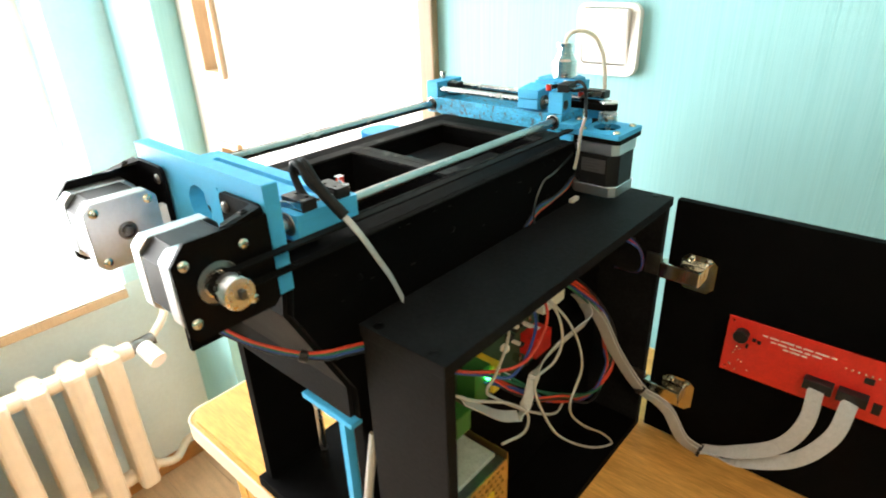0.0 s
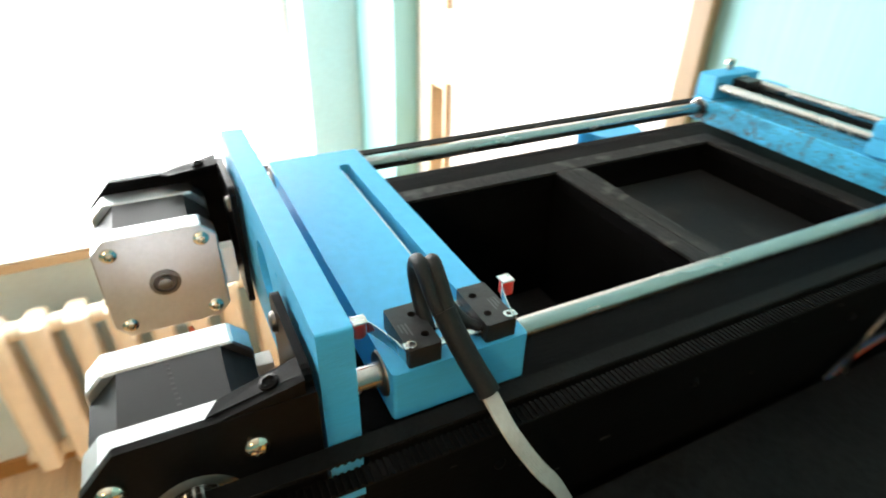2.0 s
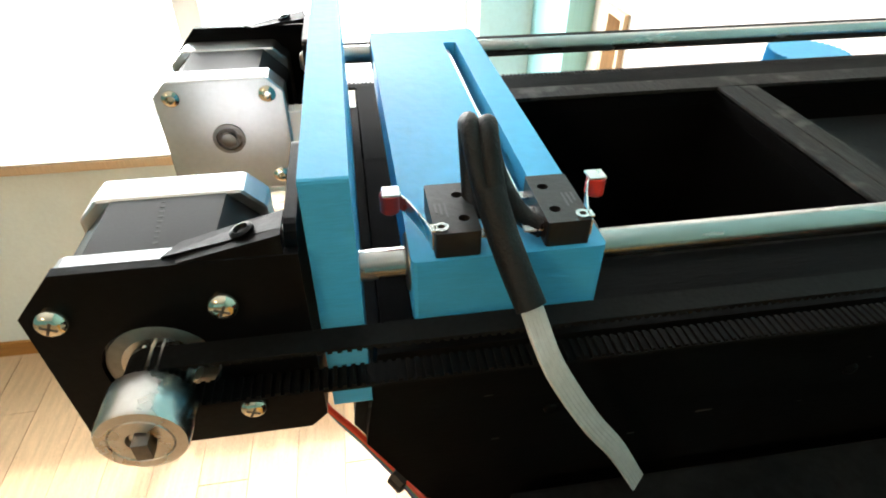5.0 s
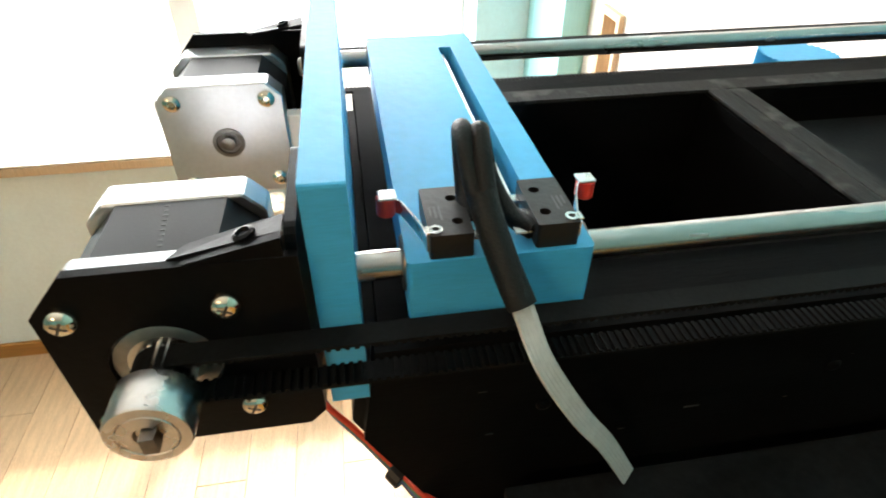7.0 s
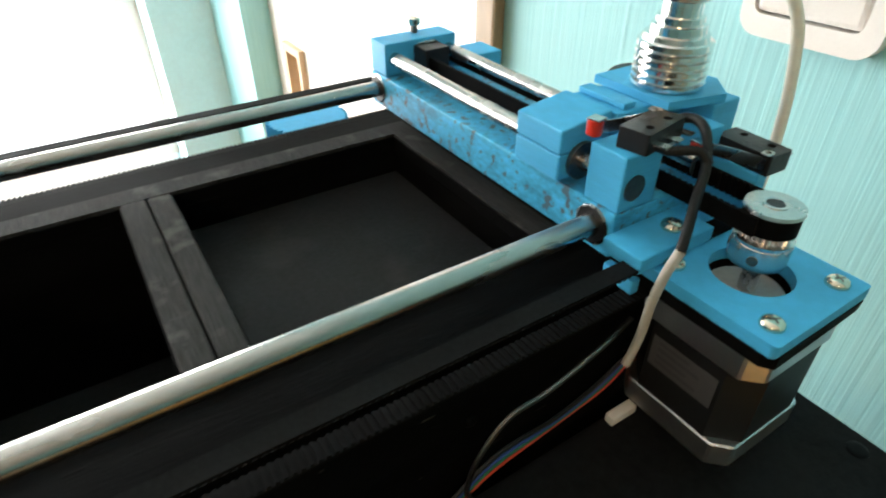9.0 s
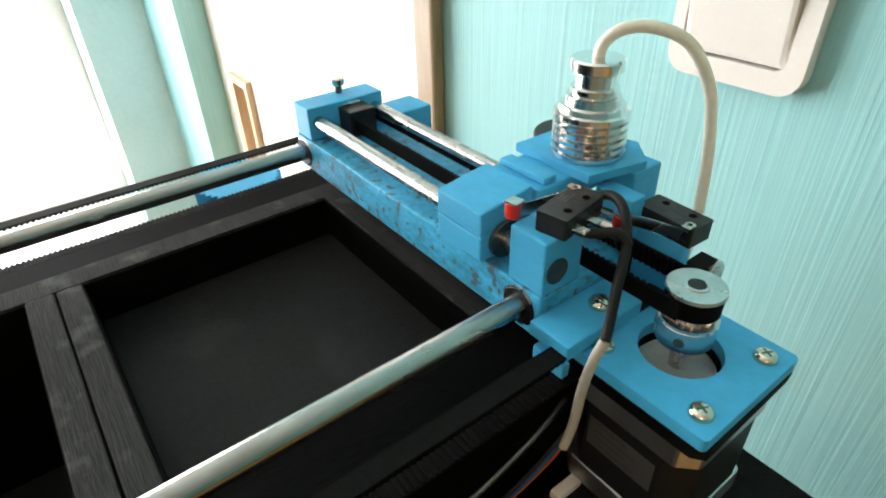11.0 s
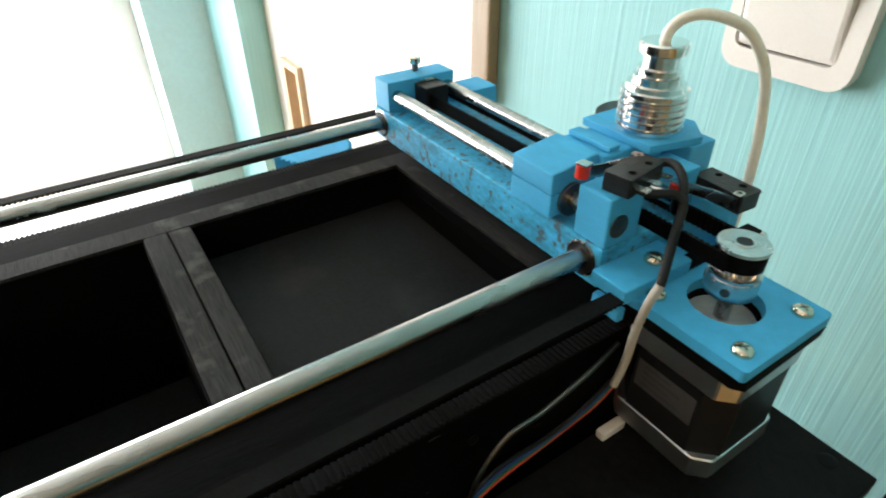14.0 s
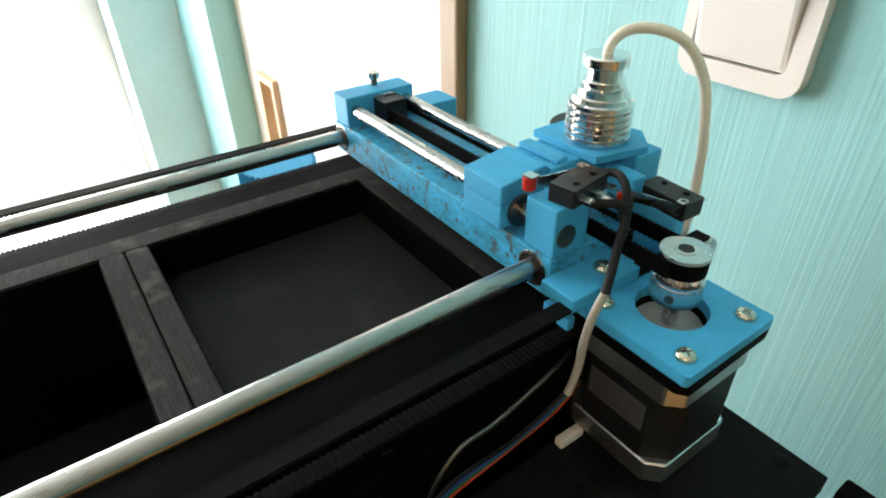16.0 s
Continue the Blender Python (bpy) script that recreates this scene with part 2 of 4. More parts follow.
def rodlike(p0, p1, r, seg=24, bm=None):
    d = (Vector(p1) - Vector(p0)).length
    c = min(r * 0.12, 0.0006)
    return lathe(p0, Vector(p1) - Vector(p0), [(0, r - c), (c, r), (d - c, r), (d, r - c)], seg, bm)


AX = {"x": (1, 2, 0), "y": (0, 2, 1), "z": (0, 1, 2)}


def plate(outer, axis, a0, a1, holes=(), bm=None):
    """A flat piece: an outline in the plane across the axis (its other two axes in order), with holes, from a0 to a1 thick."""
    bm = bm or bmesh.new()
    i, j, k = AX[axis]

    def put(p, a):
        co = [0, 0, 0]
        co[i], co[j], co[k] = p[0], p[1], a
        return co

    edges = []
    for loop in (outer, *holes):
        vs = [bm.verts.new(put(p, a0)) for p in loop]
        edges += [bm.edges.new((vs[n], vs[(n + 1) % len(vs)])) for n in range(len(vs))]
    made = bmesh.ops.triangle_fill(bm, use_beauty=True, use_dissolve=False, edges=edges)
    faces = [g for g in made["geom"] if isinstance(g, bmesh.types.BMFace)]
    up = bmesh.ops.extrude_face_region(bm, geom=faces)
    vec = [0, 0, 0]
    vec[k] = a1 - a0
    bmesh.ops.translate(bm, verts=[g for g in up["geom"] if isinstance(g, bmesh.types.BMVert)], vec=vec)
    return bm


def ring(cx, cy, r, seg=28, a0=0.0, a1=360.0):
    n = seg if a1 - a0 >= 360 else seg + 1
    return [(cx + r * math.cos(radians(a0 + (a1 - a0) * k / seg)), cy + r * math.sin(radians(a0 + (a1 - a0) * k / seg))) for k in range(n)]


def rect(x0, x1, y0, y1, r=0.0, seg=6):
    if not r:
        return [(x0, y0), (x1, y0), (x1, y1), (x0, y1)]
    pts = []
    for cx, cy, a in ((x0 + r, y0 + r, 180), (x1 - r, y0 + r, 270), (x1 - r, y1 - r, 0), (x0 + r, y1 - r, 90)):
        pts += [(cx + r * math.cos(radians(a + 90 * k / seg)), cy + r * math.sin(radians(a + 90 * k / seg))) for k in range(seg + 1)]
    return pts


def cut(x0, x1, y0, y1, c):
    """A square with cut corners."""
    return [(x0 + c, y0), (x1 - c, y0), (x1, y0 + c), (x1, y1 - c), (x1 - c, y1), (x0 + c, y1), (x0, y1 - c), (x0, y0 + c)]


def spline(pts, steps=8):
    p = [Vector(q) for q in pts]
    p = [p[0] * 2 - p[1]] + p + [p[-1] * 2 - p[-2]]
    out = []
    for a, b, c, d in zip(p, p[1:], p[2:], p[3:]):
        for k in range(steps):
            t = k / steps
            out.append(0.5 * (2 * b + (c - a) * t + (2 * a - 5 * b + 4 * c - d) * t * t + (3 * b - a - 3 * c + d) * t ** 3))
    return out + [p[-2]]


def sweep(pts, w, h=None, steps=8, side=None, bm=None, seg=10):
    """A wire (w: radius) or, with h, a flat band w wide and h thick along a smooth line. side: the band's broad direction."""
    bm = bm or bmesh.new()
    line = spline(pts, steps)
    rings, up = [], None
    for n, c in enumerate(line):
        d = (line[min(n + 1, len(line) - 1)] - line[max(n - 1, 0)]).normalized()
        u = Vector(side) if side else (up if up else d.orthogonal())
        u = (u - d * u.dot(d)).normalized()
        up = u
        v = d.cross(u)
        if h:
            rings.append([bm.verts.new(c + u * w / 2 * s + v * h / 2 * q) for s, q in ((-1, -1), (1, -1), (1, 1), (-1, 1))])
        else:
            rings.append([bm.verts.new(c + (u * math.cos(a) + v * math.sin(a)) * w) for a in (2 * math.pi * k / seg for k in range(seg))])
    m = len(rings[0])
    for a, b in zip(rings, rings[1:]):
        for k in range(m):
            bm.faces.new((a[k], a[(k + 1) % m], b[(k + 1) % m], b[k]))
    bm.faces.new(rings[0][::-1])
    bm.faces.new(rings[-1])
    return bm


def screw(name, at, axis, r, parent, mat, h=0.0022, label=""):
    """A pan head; a raised dark cross paints the shade of its slots."""
    ob = smooth(part(name, lathe(at, axis, [(0, r), (h * 0.35, r), (h * 0.75, r * 0.84), (h * 0.95, r * 0.55), (h, r * 0.25)], 18), mat, parent, label))
    if r >= 0.003 and mat is NICKEL:
        a = Vector(axis).normalized()
        u = (a.orthogonal().normalized() + a.cross(a.orthogonal().normalized()) * 0.35).normalized()
        w = a.cross(u)
        bm = bmesh.new()
        for d, e in ((u, w), (w, u)):
            q = Vector(at) + a * h * 0.93
            v = [bm.verts.new(q + d * (r * 0.5 * m) + e * (r * 0.09 * n) + a * (h * 0.075 * k)) for k in (0, 1) for m, n in ((-1, -1), (1, -1), (1, 1), (-1, 1))]
            for f in ((3, 2, 1, 0), (4, 5, 6, 7), (0, 1, 5, 4), (1, 2, 6, 5), (2, 3, 7, 6), (3, 0, 4, 7)):
                bm.faces.new([v[k] for k in f])
        if parent is not None and parent.parent is None:
            part("recess_shade", bm, DARK_STEEL, ob, "raised dark cross painting the shade of cut slots")
        else:
            bm.free()
    return ob


# ---- the room ----
XW, YW = -1.67, 0.800


def room():
    def wall(name, bm, label, mat=PAPER):
        return solo(name, bm, mat, label, "wall", kind="structure")
    wall("wall_window", plate([(-4.6, 0.75), (-0.98, 0.75), (-0.98, 2.25), (0.65, 2.25), (0.65, 0.75), (1.05, 0.75), (1.05, 2.6), (-4.6, 2.6)], "x", XW - 0.30, XW),
         "turquoise wall with the window opening, coloured paler for window glare", GLARE_BLUE)
    solo("wall_under_window", box(XW - 0.30, XW, -4.6, 1.05, 0, 0.7498), PALE, "pale blue-grey wall under the window sill", "wall", kind="structure")
    wall("wall_switch", plate([(XW, 0), (-1.39, 0), (-1.39, 2.06), (-0.50, 2.06), (-0.50, 0), (4.2, 0), (4.2, 2.6), (XW, 2.6)], "y", YW, YW + 0.2),
         "turquoise ribbed wallpaper wall with a light switch")
    wall("wall_back", box(XW, 4.2, -4.7, -4.6, 0, 2.6), "turquoise papered wall behind")
    wall("wall_side", box(4.2, 4.3, -4.6, YW + 0.2, 0, 2.6), "turquoise papered side wall")
    solo("ceiling", box(XW, 4.2, -4.6, YW, 2.6, 2.7), CEIL, "plain white painted ceiling", "ceiling", kind="structure")
    floor = solo("floor", box(XW - 0.02, 4.2, -4.6, YW + 0.2, -0.05, -0.006), TRIM, "light oak laminate floor of long planks", "floor", kind="structure")
    # skirting boards
    solo("baseboard", box(XW, XW + 0.014, -4.6, YW, 0, 0.06, 0.003), SKIRT, "orange-brown wooden skirting board under the window", "trim", kind="structure")
    return floor


floor = room()


def window():
    """Window in the deep opening: frame with two sashes, panes and the sill."""
    w = thing("window_1", (XW - 0.2, -0.15, 0.75), "large white framed window, bright with daylight", "window", kind="structure")
    x0, x1 = XW - 0.24, XW - 0.18
    part("window_frame", plate(rect(-0.98, 0.65, 0.78, 2.25), "x", x0, x1,
                               [rect(-0.93, -0.20, 0.84, 2.2), rect(-0.13, 0.60, 0.84, 2.2)]), WHITE, w)
    for a, b in ((-0.93, -0.20), (-0.13, 0.60)):
        g = part("pane", box(x0 + 0.02, x0 + 0.026, a, b, 0.84, 2.2), GLASS, w)
        g.visible_shadow = False
    s = box(XW - 0.18, XW + 0.07, -1.03, 0.63, 0.735, 0.765, 0.006)
    part("window_sill", s, BEIGE, w, "light wooden window sill")
    part("sill_board", box(XW - 0.18, XW + 0.068, -1.03, 0.625, 0.766, 0.770), WHITE, w, "white top of the sill")


def radiator():
    r = thing("radiator", (XW + 0.12, 0.25, 0.0), "cream enamelled cast-iron radiator with a row of columns", "radiator")
    xc = XW + 0.14
    for k in range(9):
        y = 0.50 - 0.0935 * k
        bm = box(xc - 0.055, xc + 0.055, y - 0.029, y + 0.029, 0.14, 0.64, 0.020, seg=3)
        part("radiator_section", bm, ENAMEL, r)
        part("section_top", lathe((xc, y, 0.635), (0, 0, 1), [(0, 0.030), (0.006, 0.028), (0.011, 0.020), (0.013, 0.008)], 14), ENAMEL, r)
    smooth(part("header", rodlike((xc, -0.3, 0.61), (xc, 0.57, 0.61), 0.026), ENAMEL, r))
    smooth(part("foot_header", rodlike((xc, -0.3, 0.18), (xc, 0.54, 0.18), 0.024), ENAMEL, r))
    smooth(part("valve_nut", rodlike((xc, 0.565, 0.61), (xc, 0.64, 0.615), 0.020), DARK_STEEL, r, "dark iron union nut"))
    smooth(part("valve_knob", rodlike((xc + 0.02, 0.60, 0.61), (xc + 0.085, 0.61, 0.585), 0.026, 14), WHITE, r, "ribbed white valve knob"))
    smooth(part("pipe", sweep([(xc, 0.63, 0.615), (xc - 0.02, 0.69, 0.66), (XW + 0.05, 0.73, 0.70), (XW + 0.01, 0.745, 0.72), (XW - 0.02, 0.75, 0.725)], 0.013), ENAMEL, r))
    smooth(part("return_pipe", sweep([(xc, 0.53, 0.18), (xc, 0.60, 0.15), (XW + 0.05, 0.68, 0.12), (XW + 0.045, 0.75, 0.115), (XW + 0.04, YW + 0.02, 0.115)], 0.014), ENAMEL, r))


def inner_door():
    d = thing("door_1", (-0.94, YW + 0.07, 0.0), "white panelled door with beige beaded narrow panes", "door", kind="structure")
    y0, y1 = 0.862, 0.902
    holes = [rect(-1.292, -1.209, 0.45, 1.210), rect(-1.296, -1.214, 1.384, 1.92)]
    part("door_leaf", plate(rect(-1.386, -0.524, 0.01, 2.04), "y", y0, y1, holes), DOOR_WHITE, d)
    for h in holes:
        xs, zs = [p[0] for p in h], [p[1] for p in h]
        part("bead", plate(rect(min(xs) - 0.004, max(xs) + 0.010, min(zs) - 0.008, max(zs) + 0.006), "y", y0 - 0.012, y0 + 0.03,
                           [rect(min(xs) + 0.014, max(xs) - 0.004, min(zs) + 0.008, max(zs) - 0.01)]), BEIGE, d, "beige wooden bead")
        part("panel", box(min(xs), max(xs), y0 + 0.031, y0 + 0.036, min(zs), max(zs)), DOOR_WHITE, d)
    f = thing("door_frame", (-0.49, YW, 0.0), "brown varnished wooden door frame beside the wallpaper", "door frame", kind="structure")
    part("jamb", box(-0.521, -0.501, YW - 0.006, YW + 0.14, 0, 2.05, 0.003), DOOR_WHITE, f, "pale painted inner jamb")
    part("casing", box(-0.499, -0.470, YW - 0.014, YW - 0.001, 0, 2.09, 0.003), TRIM, f)
    part("head_casing", box(-1.39, -0.501, YW - 0.012, YW - 0.001, 2.045, 2.09, 0.003), DOOR_WHITE, f)
    part("stop", box(-1.39, -0.52, YW + 0.145, YW + 0.16, 0.0, 2.05), DOOR_WHITE, f)


def light_switch():
    s = thing("light_switch", (-0.205, YW, 1.52), "white plastic rocker light switch on turquoise wallpaper", "light switch")
    part("frame", plate(rect(-0.2415, -0.1635, 1.479, 1.559, 0.012), "y", YW - 0.009, YW - 0.0005, [rect(-0.2340, -0.1735, 1.491, 1.554, 0.006)]), WHITE, s)
    bm = box(-0.2330, -0.1745, YW - 0.012, YW - 0.002, 1.492, 1.553, 0.003)
    for v in bm.verts:
        v.co.y -= 0.004 * (v.co.z - 1.5225) / 0.03 if v.co.y < YW - 0.006 else 0
    part("rocker", bm, WHITE, s)
    return s


solo("backdrop", box(-3.02, -3.0, -5.0, 4.0, -1.5, 3.3), BACKDROP, "plain overexposed bright sky outside the window", "sky", kind="structure")
window()
radiator()
inner_door()
light_switch()


def fill_lamp():
    # unseen fitting, added to go with the warm fill
    l = thing("added_ceiling_lamp", (1.0, -0.8, 2.6), "added unseen round lamp giving warm fill under white ceiling", "lamp")
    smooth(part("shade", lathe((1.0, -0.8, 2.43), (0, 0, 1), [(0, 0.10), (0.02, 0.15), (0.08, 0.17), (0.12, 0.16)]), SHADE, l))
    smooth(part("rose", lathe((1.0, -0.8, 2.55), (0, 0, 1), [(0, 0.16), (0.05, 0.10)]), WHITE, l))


fill_lamp()

# ---- the tall table ----
TT = 1.134


def table():
    t = thing("table", (0.25, 0.56, 0.0), "tall light beech laminate table with rounded corners", "table")
    top = plate(rect(-0.471, 1.0, 0.318, 0.79, 0.022), "z", TT - 0.030, TT)
    bmesh.ops.bevel(top, geom=[e for e in top.edges if len(e.link_faces) == 2 and e.calc_face_angle(0) > 1.2], offset=0.006, segments=2, affect="EDGES")
    part("tabletop", top, TABLE, t)
    part("edge_band", plate(rect(-0.4725, 1.0015, 0.3165, 0.7915, 0.0235), "z", TT - 0.027, TT - 0.004, [rect(-0.4705, 0.9995, 0.3185, 0.7895, 0.0215)]), EDGE, t, "pale cream edge band")
    for x in (-0.43, 0.95):
        part("side_panel", box(x, x + 0.02, 0.345, 0.775, 0.0, TT - 0.031), TABLE, t)
    part("back_panel", box(-0.409, 0.949, 0.755, 0.770, 0.0, TT - 0.031), TABLE, t)
    part("front_rail", box(-0.409, 0.949, 0.346, 0.362, TT - 0.14, TT - 0.031), TABLE, t)
    part("shelf", box(-0.409, 0.949, 0.363, 0.754, 0.40, 0.42), TABLE, t)


table()

# ---- printer frame ----
RZ = 1.4745            # height of the long rods
XN, XF = -0.1396, -0.2833


def printer_frame():
    p = thing("printer_frame", (-0.21, 0.47, TT), "black painted plywood powder printer frame with two wells", "machine")
    x0, x1, y0, y1, z = -0.2985, -0.1330, 0.2865, 0.640, 1.4545
    w1 = (-0.2690, -0.1570, 0.312, 0.4505)
    w2 = (-0.2690, -0.1570, 0.4708, 0.5738)
    part("deck", plate(rect(x0, x1, y0, y1), "z", z - 0.006, z, [rect(*w1), rect(*w2)]), BLACK_WOOD, p)
    part("beam", box(-0.2685, -0.1575, 0.4512, 0.4606, z + 0.0005, z + 0.0022, 0.0006), BEAM, p, "worn grey black plywood bridge")
    part("beam", box(-0.2685, -0.1575, 0.4614, 0.4702, z + 0.0005, z + 0.0020, 0.0006), BEAM, p, "worn grey black plywood bridge")
    rim = plate(rect(-0.2810, -0.1560, 0.303, 0.5850), "z", z + 0.0004, z + 0.0018, [rect(-0.2693, -0.1567, 0.3117, 0.5741)])
    part("rim", rim, BEAM, p, "worn grey edge round the wells")
    for (a, b, c, d), deep in ((w1, 0.088), (w2, 0.075)):
        for n, q in (("well_wall", (a - 0.006, a, c - 0.006, d + 0.006)), ("well_wall", (b, b + 0.006, c - 0.006, d + 0.006)),
                     ("well_wall", (a, b, c - 0.006, c)), ("well_wall", (a, b, d, d + 0.006))):
            part(n, box(*q, z - deep, z - 0.0061), BLACK_WOOD, p)
    part("piston", box(w1[0] + 0.0002, w1[1] - 0.0002, w1[2] + 0.0002, w1[3] - 0.0002, z - 0.088, z - 0.080), SOOT, p, "dark lowered piston floor")
    part("piston", box(w2[0] + 0.0002, w2[1] - 0.0002, w2[2] + 0.0002, w2[3] - 0.0002, z - 0.026, z - 0.018), SOOT, p, "dark raised piston floor")
    part("side_board", box(-0.3055, -0.2990, y0 - 0.001, y1, 1.32, 1.4500, 0.0008), BLACK_WOOD, p)
    part("side_board", plate([(0.285, 1.4585), (0.280, 1.425), (0.3175, 1.350), (0.3175, 1.3235), (y1, 1.3235), (y1, 1.4585)], "x", -0.1325, -0.1262), BLACK_WOOD, p)
    # the lighter black here puts the window light on this slope into colour
    part("hopper_front", plate([(0.280, 1.4480), (0.277, 1.425), (0.3140, 1.350), (0.3140, 1.3235), (0.3200, 1.3235), (0.3200, 1.352), (0.284, 1.426), (0.286, 1.4480)], "x", -0.290, -0.1328), BLACK_BOX, p, "black sloping hopper front, coloured greyer for window light on it")
    part("rear_board", box(-0.3025, -0.1330, y1 + 0.0005, y1 + 0.008, 1.29, 1.458), BLACK_WOOD, p)
    part("base_board", box(-0.306, -0.122, 0.318, 0.425, TT, TT + 0.012, 0.001), BLACK_WOOD, p)
    for x in (-0.302, -0.146):
        for y, zb in ((0.325, TT + 0.0121), (0.575, TT)):
            part("leg", box(x, x + 0.011, y, y + 0.06, zb, 1.40, 0.001), BLACK_WOOD, p)
    for x, y in ((-0.262, 0.370), (-0.200, 0.560)):
        smooth(part("guide_rod", rodlike((x, y, TT + 0.012), (x, y, 1.34), 0.004), ROD, p, "steel guide rod"))
    part("piston_carrier", box(-0.192, -0.135, 0.3150, 0.326, 1.3095, 1.3145, 0.001), BLUE, p, "blue printed carrier")
    part("carrier_arm", box(-0.190, -0.145, 0.3262, 0.40, 1.3098, 1.314, 0.001), BLUE, p, "blue printed carrier")
    part("limit_block", box(-0.174, -0.165, 0.320, 0.326, 1.3005, 1.3093, 0.001), WHITE, p, "small white connector")
    rack = box(-0.1650, -0.1600, 0.327, 0.335, TT + 0.03, 1.3093)
    for k in range(45):
        zz = TT + 0.032 + 0.0031 * k
        box(-0.1668, -0.1649, 0.3272, 0.3348, zz, zz + 0.0016, bm=rack)
    part("toothed_rack", rack, BLUE, p, "upright blue printed rack with teeth")
    smooth(part("guide_rod", rodlike((-0.1490, 0.331, TT + 0.012), (-0.1490, 0.331, 1.34), 0.003), ROD, p, "steel guide rod"))
    # long rods
    for x in (XN, XF):
        smooth(part("long_rod", rodlike((x, 0.274, RZ), (x, 0.640, RZ), 0.0037), ROD, p, "polished steel guide rod"))
    # toothed belts beside the frame
    for xa, far in ((-0.1222, False), (-0.3085, True)):
        for zz in ((1.4514, 1.4712) if far else (1.4600, 1.4722)):
            bm = box(xa, xa + 0.006, 0.2405, 0.645, zz - 0.0004, zz + 0.0004)
            for k in range(195):
                y = 0.243 + 0.002 * k
                s = 1 if zz < (1.460 if far else 1.466) else -1
                box(xa + 0.0001, xa + 0.0059, y, y + 0.001, *sorted((zz + s * 0.0004, zz + s * 0.0011)), bm=bm)
            part("timing_belt", bm, BELT, p, "black toothed rubber belt")
    wrap = ring(0.2408, 1.4661, 0.0068, 20, 90, 270) + ring(0.2408, 1.4661, 0.0060, 20, 90, 270)[::-1]
    part("timing_belt", plate(wrap, "x", -0.1222, -0.1162), BELT, p, "black toothed rubber belt")
    for xa in (-0.1192, -0.3055):
        zi = 1.466 if xa > -0.2 else 1.4605
        smooth(part("idler", rodlike((xa - 0.004, 0.645, zi), (xa + 0.004, 0.645, zi), 0.0056), STEEL, p))
        part("idler_bracket", box(*((-0.1261, -0.1200) if xa > -0.2 else (-0.3085, -0.3000)), 0.6250, 0.649, zi - 0.014, zi - 0.003, 0.0006), BLACK_METAL, p)
    # ribbed blue knob on the far side
    prof = [(-0.3430 + (0.0235 if k % 2 else 0.0208) * math.cos(math.tau * k / 72), 0.557 + (0.0235 if k % 2 else 0.0208) * math.sin(math.tau * k / 72)) for k in range(72)]
    part("ribbed_knob", plate(prof, "z", 1.4250, 1.4430), BLUE, p, "ribbed blue printed knob")
    part("knob_arm", box(-0.348, -0.3060, 0.553, 0.561, 1.4140, 1.4248), BLUE, p, "blue printed arm")
    # screws and scratches on the near board
    for k, y in enumerate((0.33, 0.42, 0.52, 0.60)):
        screw("board_screw", (-0.1262, y, 1.43), (1, 0, 0), 0.0022, p, BLACK_METAL, 0.0008)
    rnd = random.Random(5)
    for k in range(26):
        y, zz = rnd.uniform(0.31, 0.62), rnd.uniform(1.41, 1.452)
        L = rnd.uniform(0.001, 0.005)
        part("scratch", box(-0.1262, -0.12605, y, y + L, zz, zz + rnd.uniform(0.0002, 0.0007)), BEAM, p, "pale scratch")
    return p


printer_frame()


def front_plate():
    p = thing("front_plate", (-0.20, 0.276, 1.443), "sky-blue 3D-printed end plate carrying two motors", "bracket")
    x0, x1, y0, y1, z0, z1 = -0.2720, -0.1255, 0.2735, 0.2828, 1.443, 1.5062
    holes = [ring(-0.197, 1.479, 0.0125), *[ring(x, 1.4945, 0.0011, 10) for x in (-0.259, -0.237, -0.172, -0.146)]]
    part("plate", plate(rect(x0, x1, z0, z1, 0.0008, 2), "y", y0, y1, holes), BLUE, p)
    return p


front_plate()


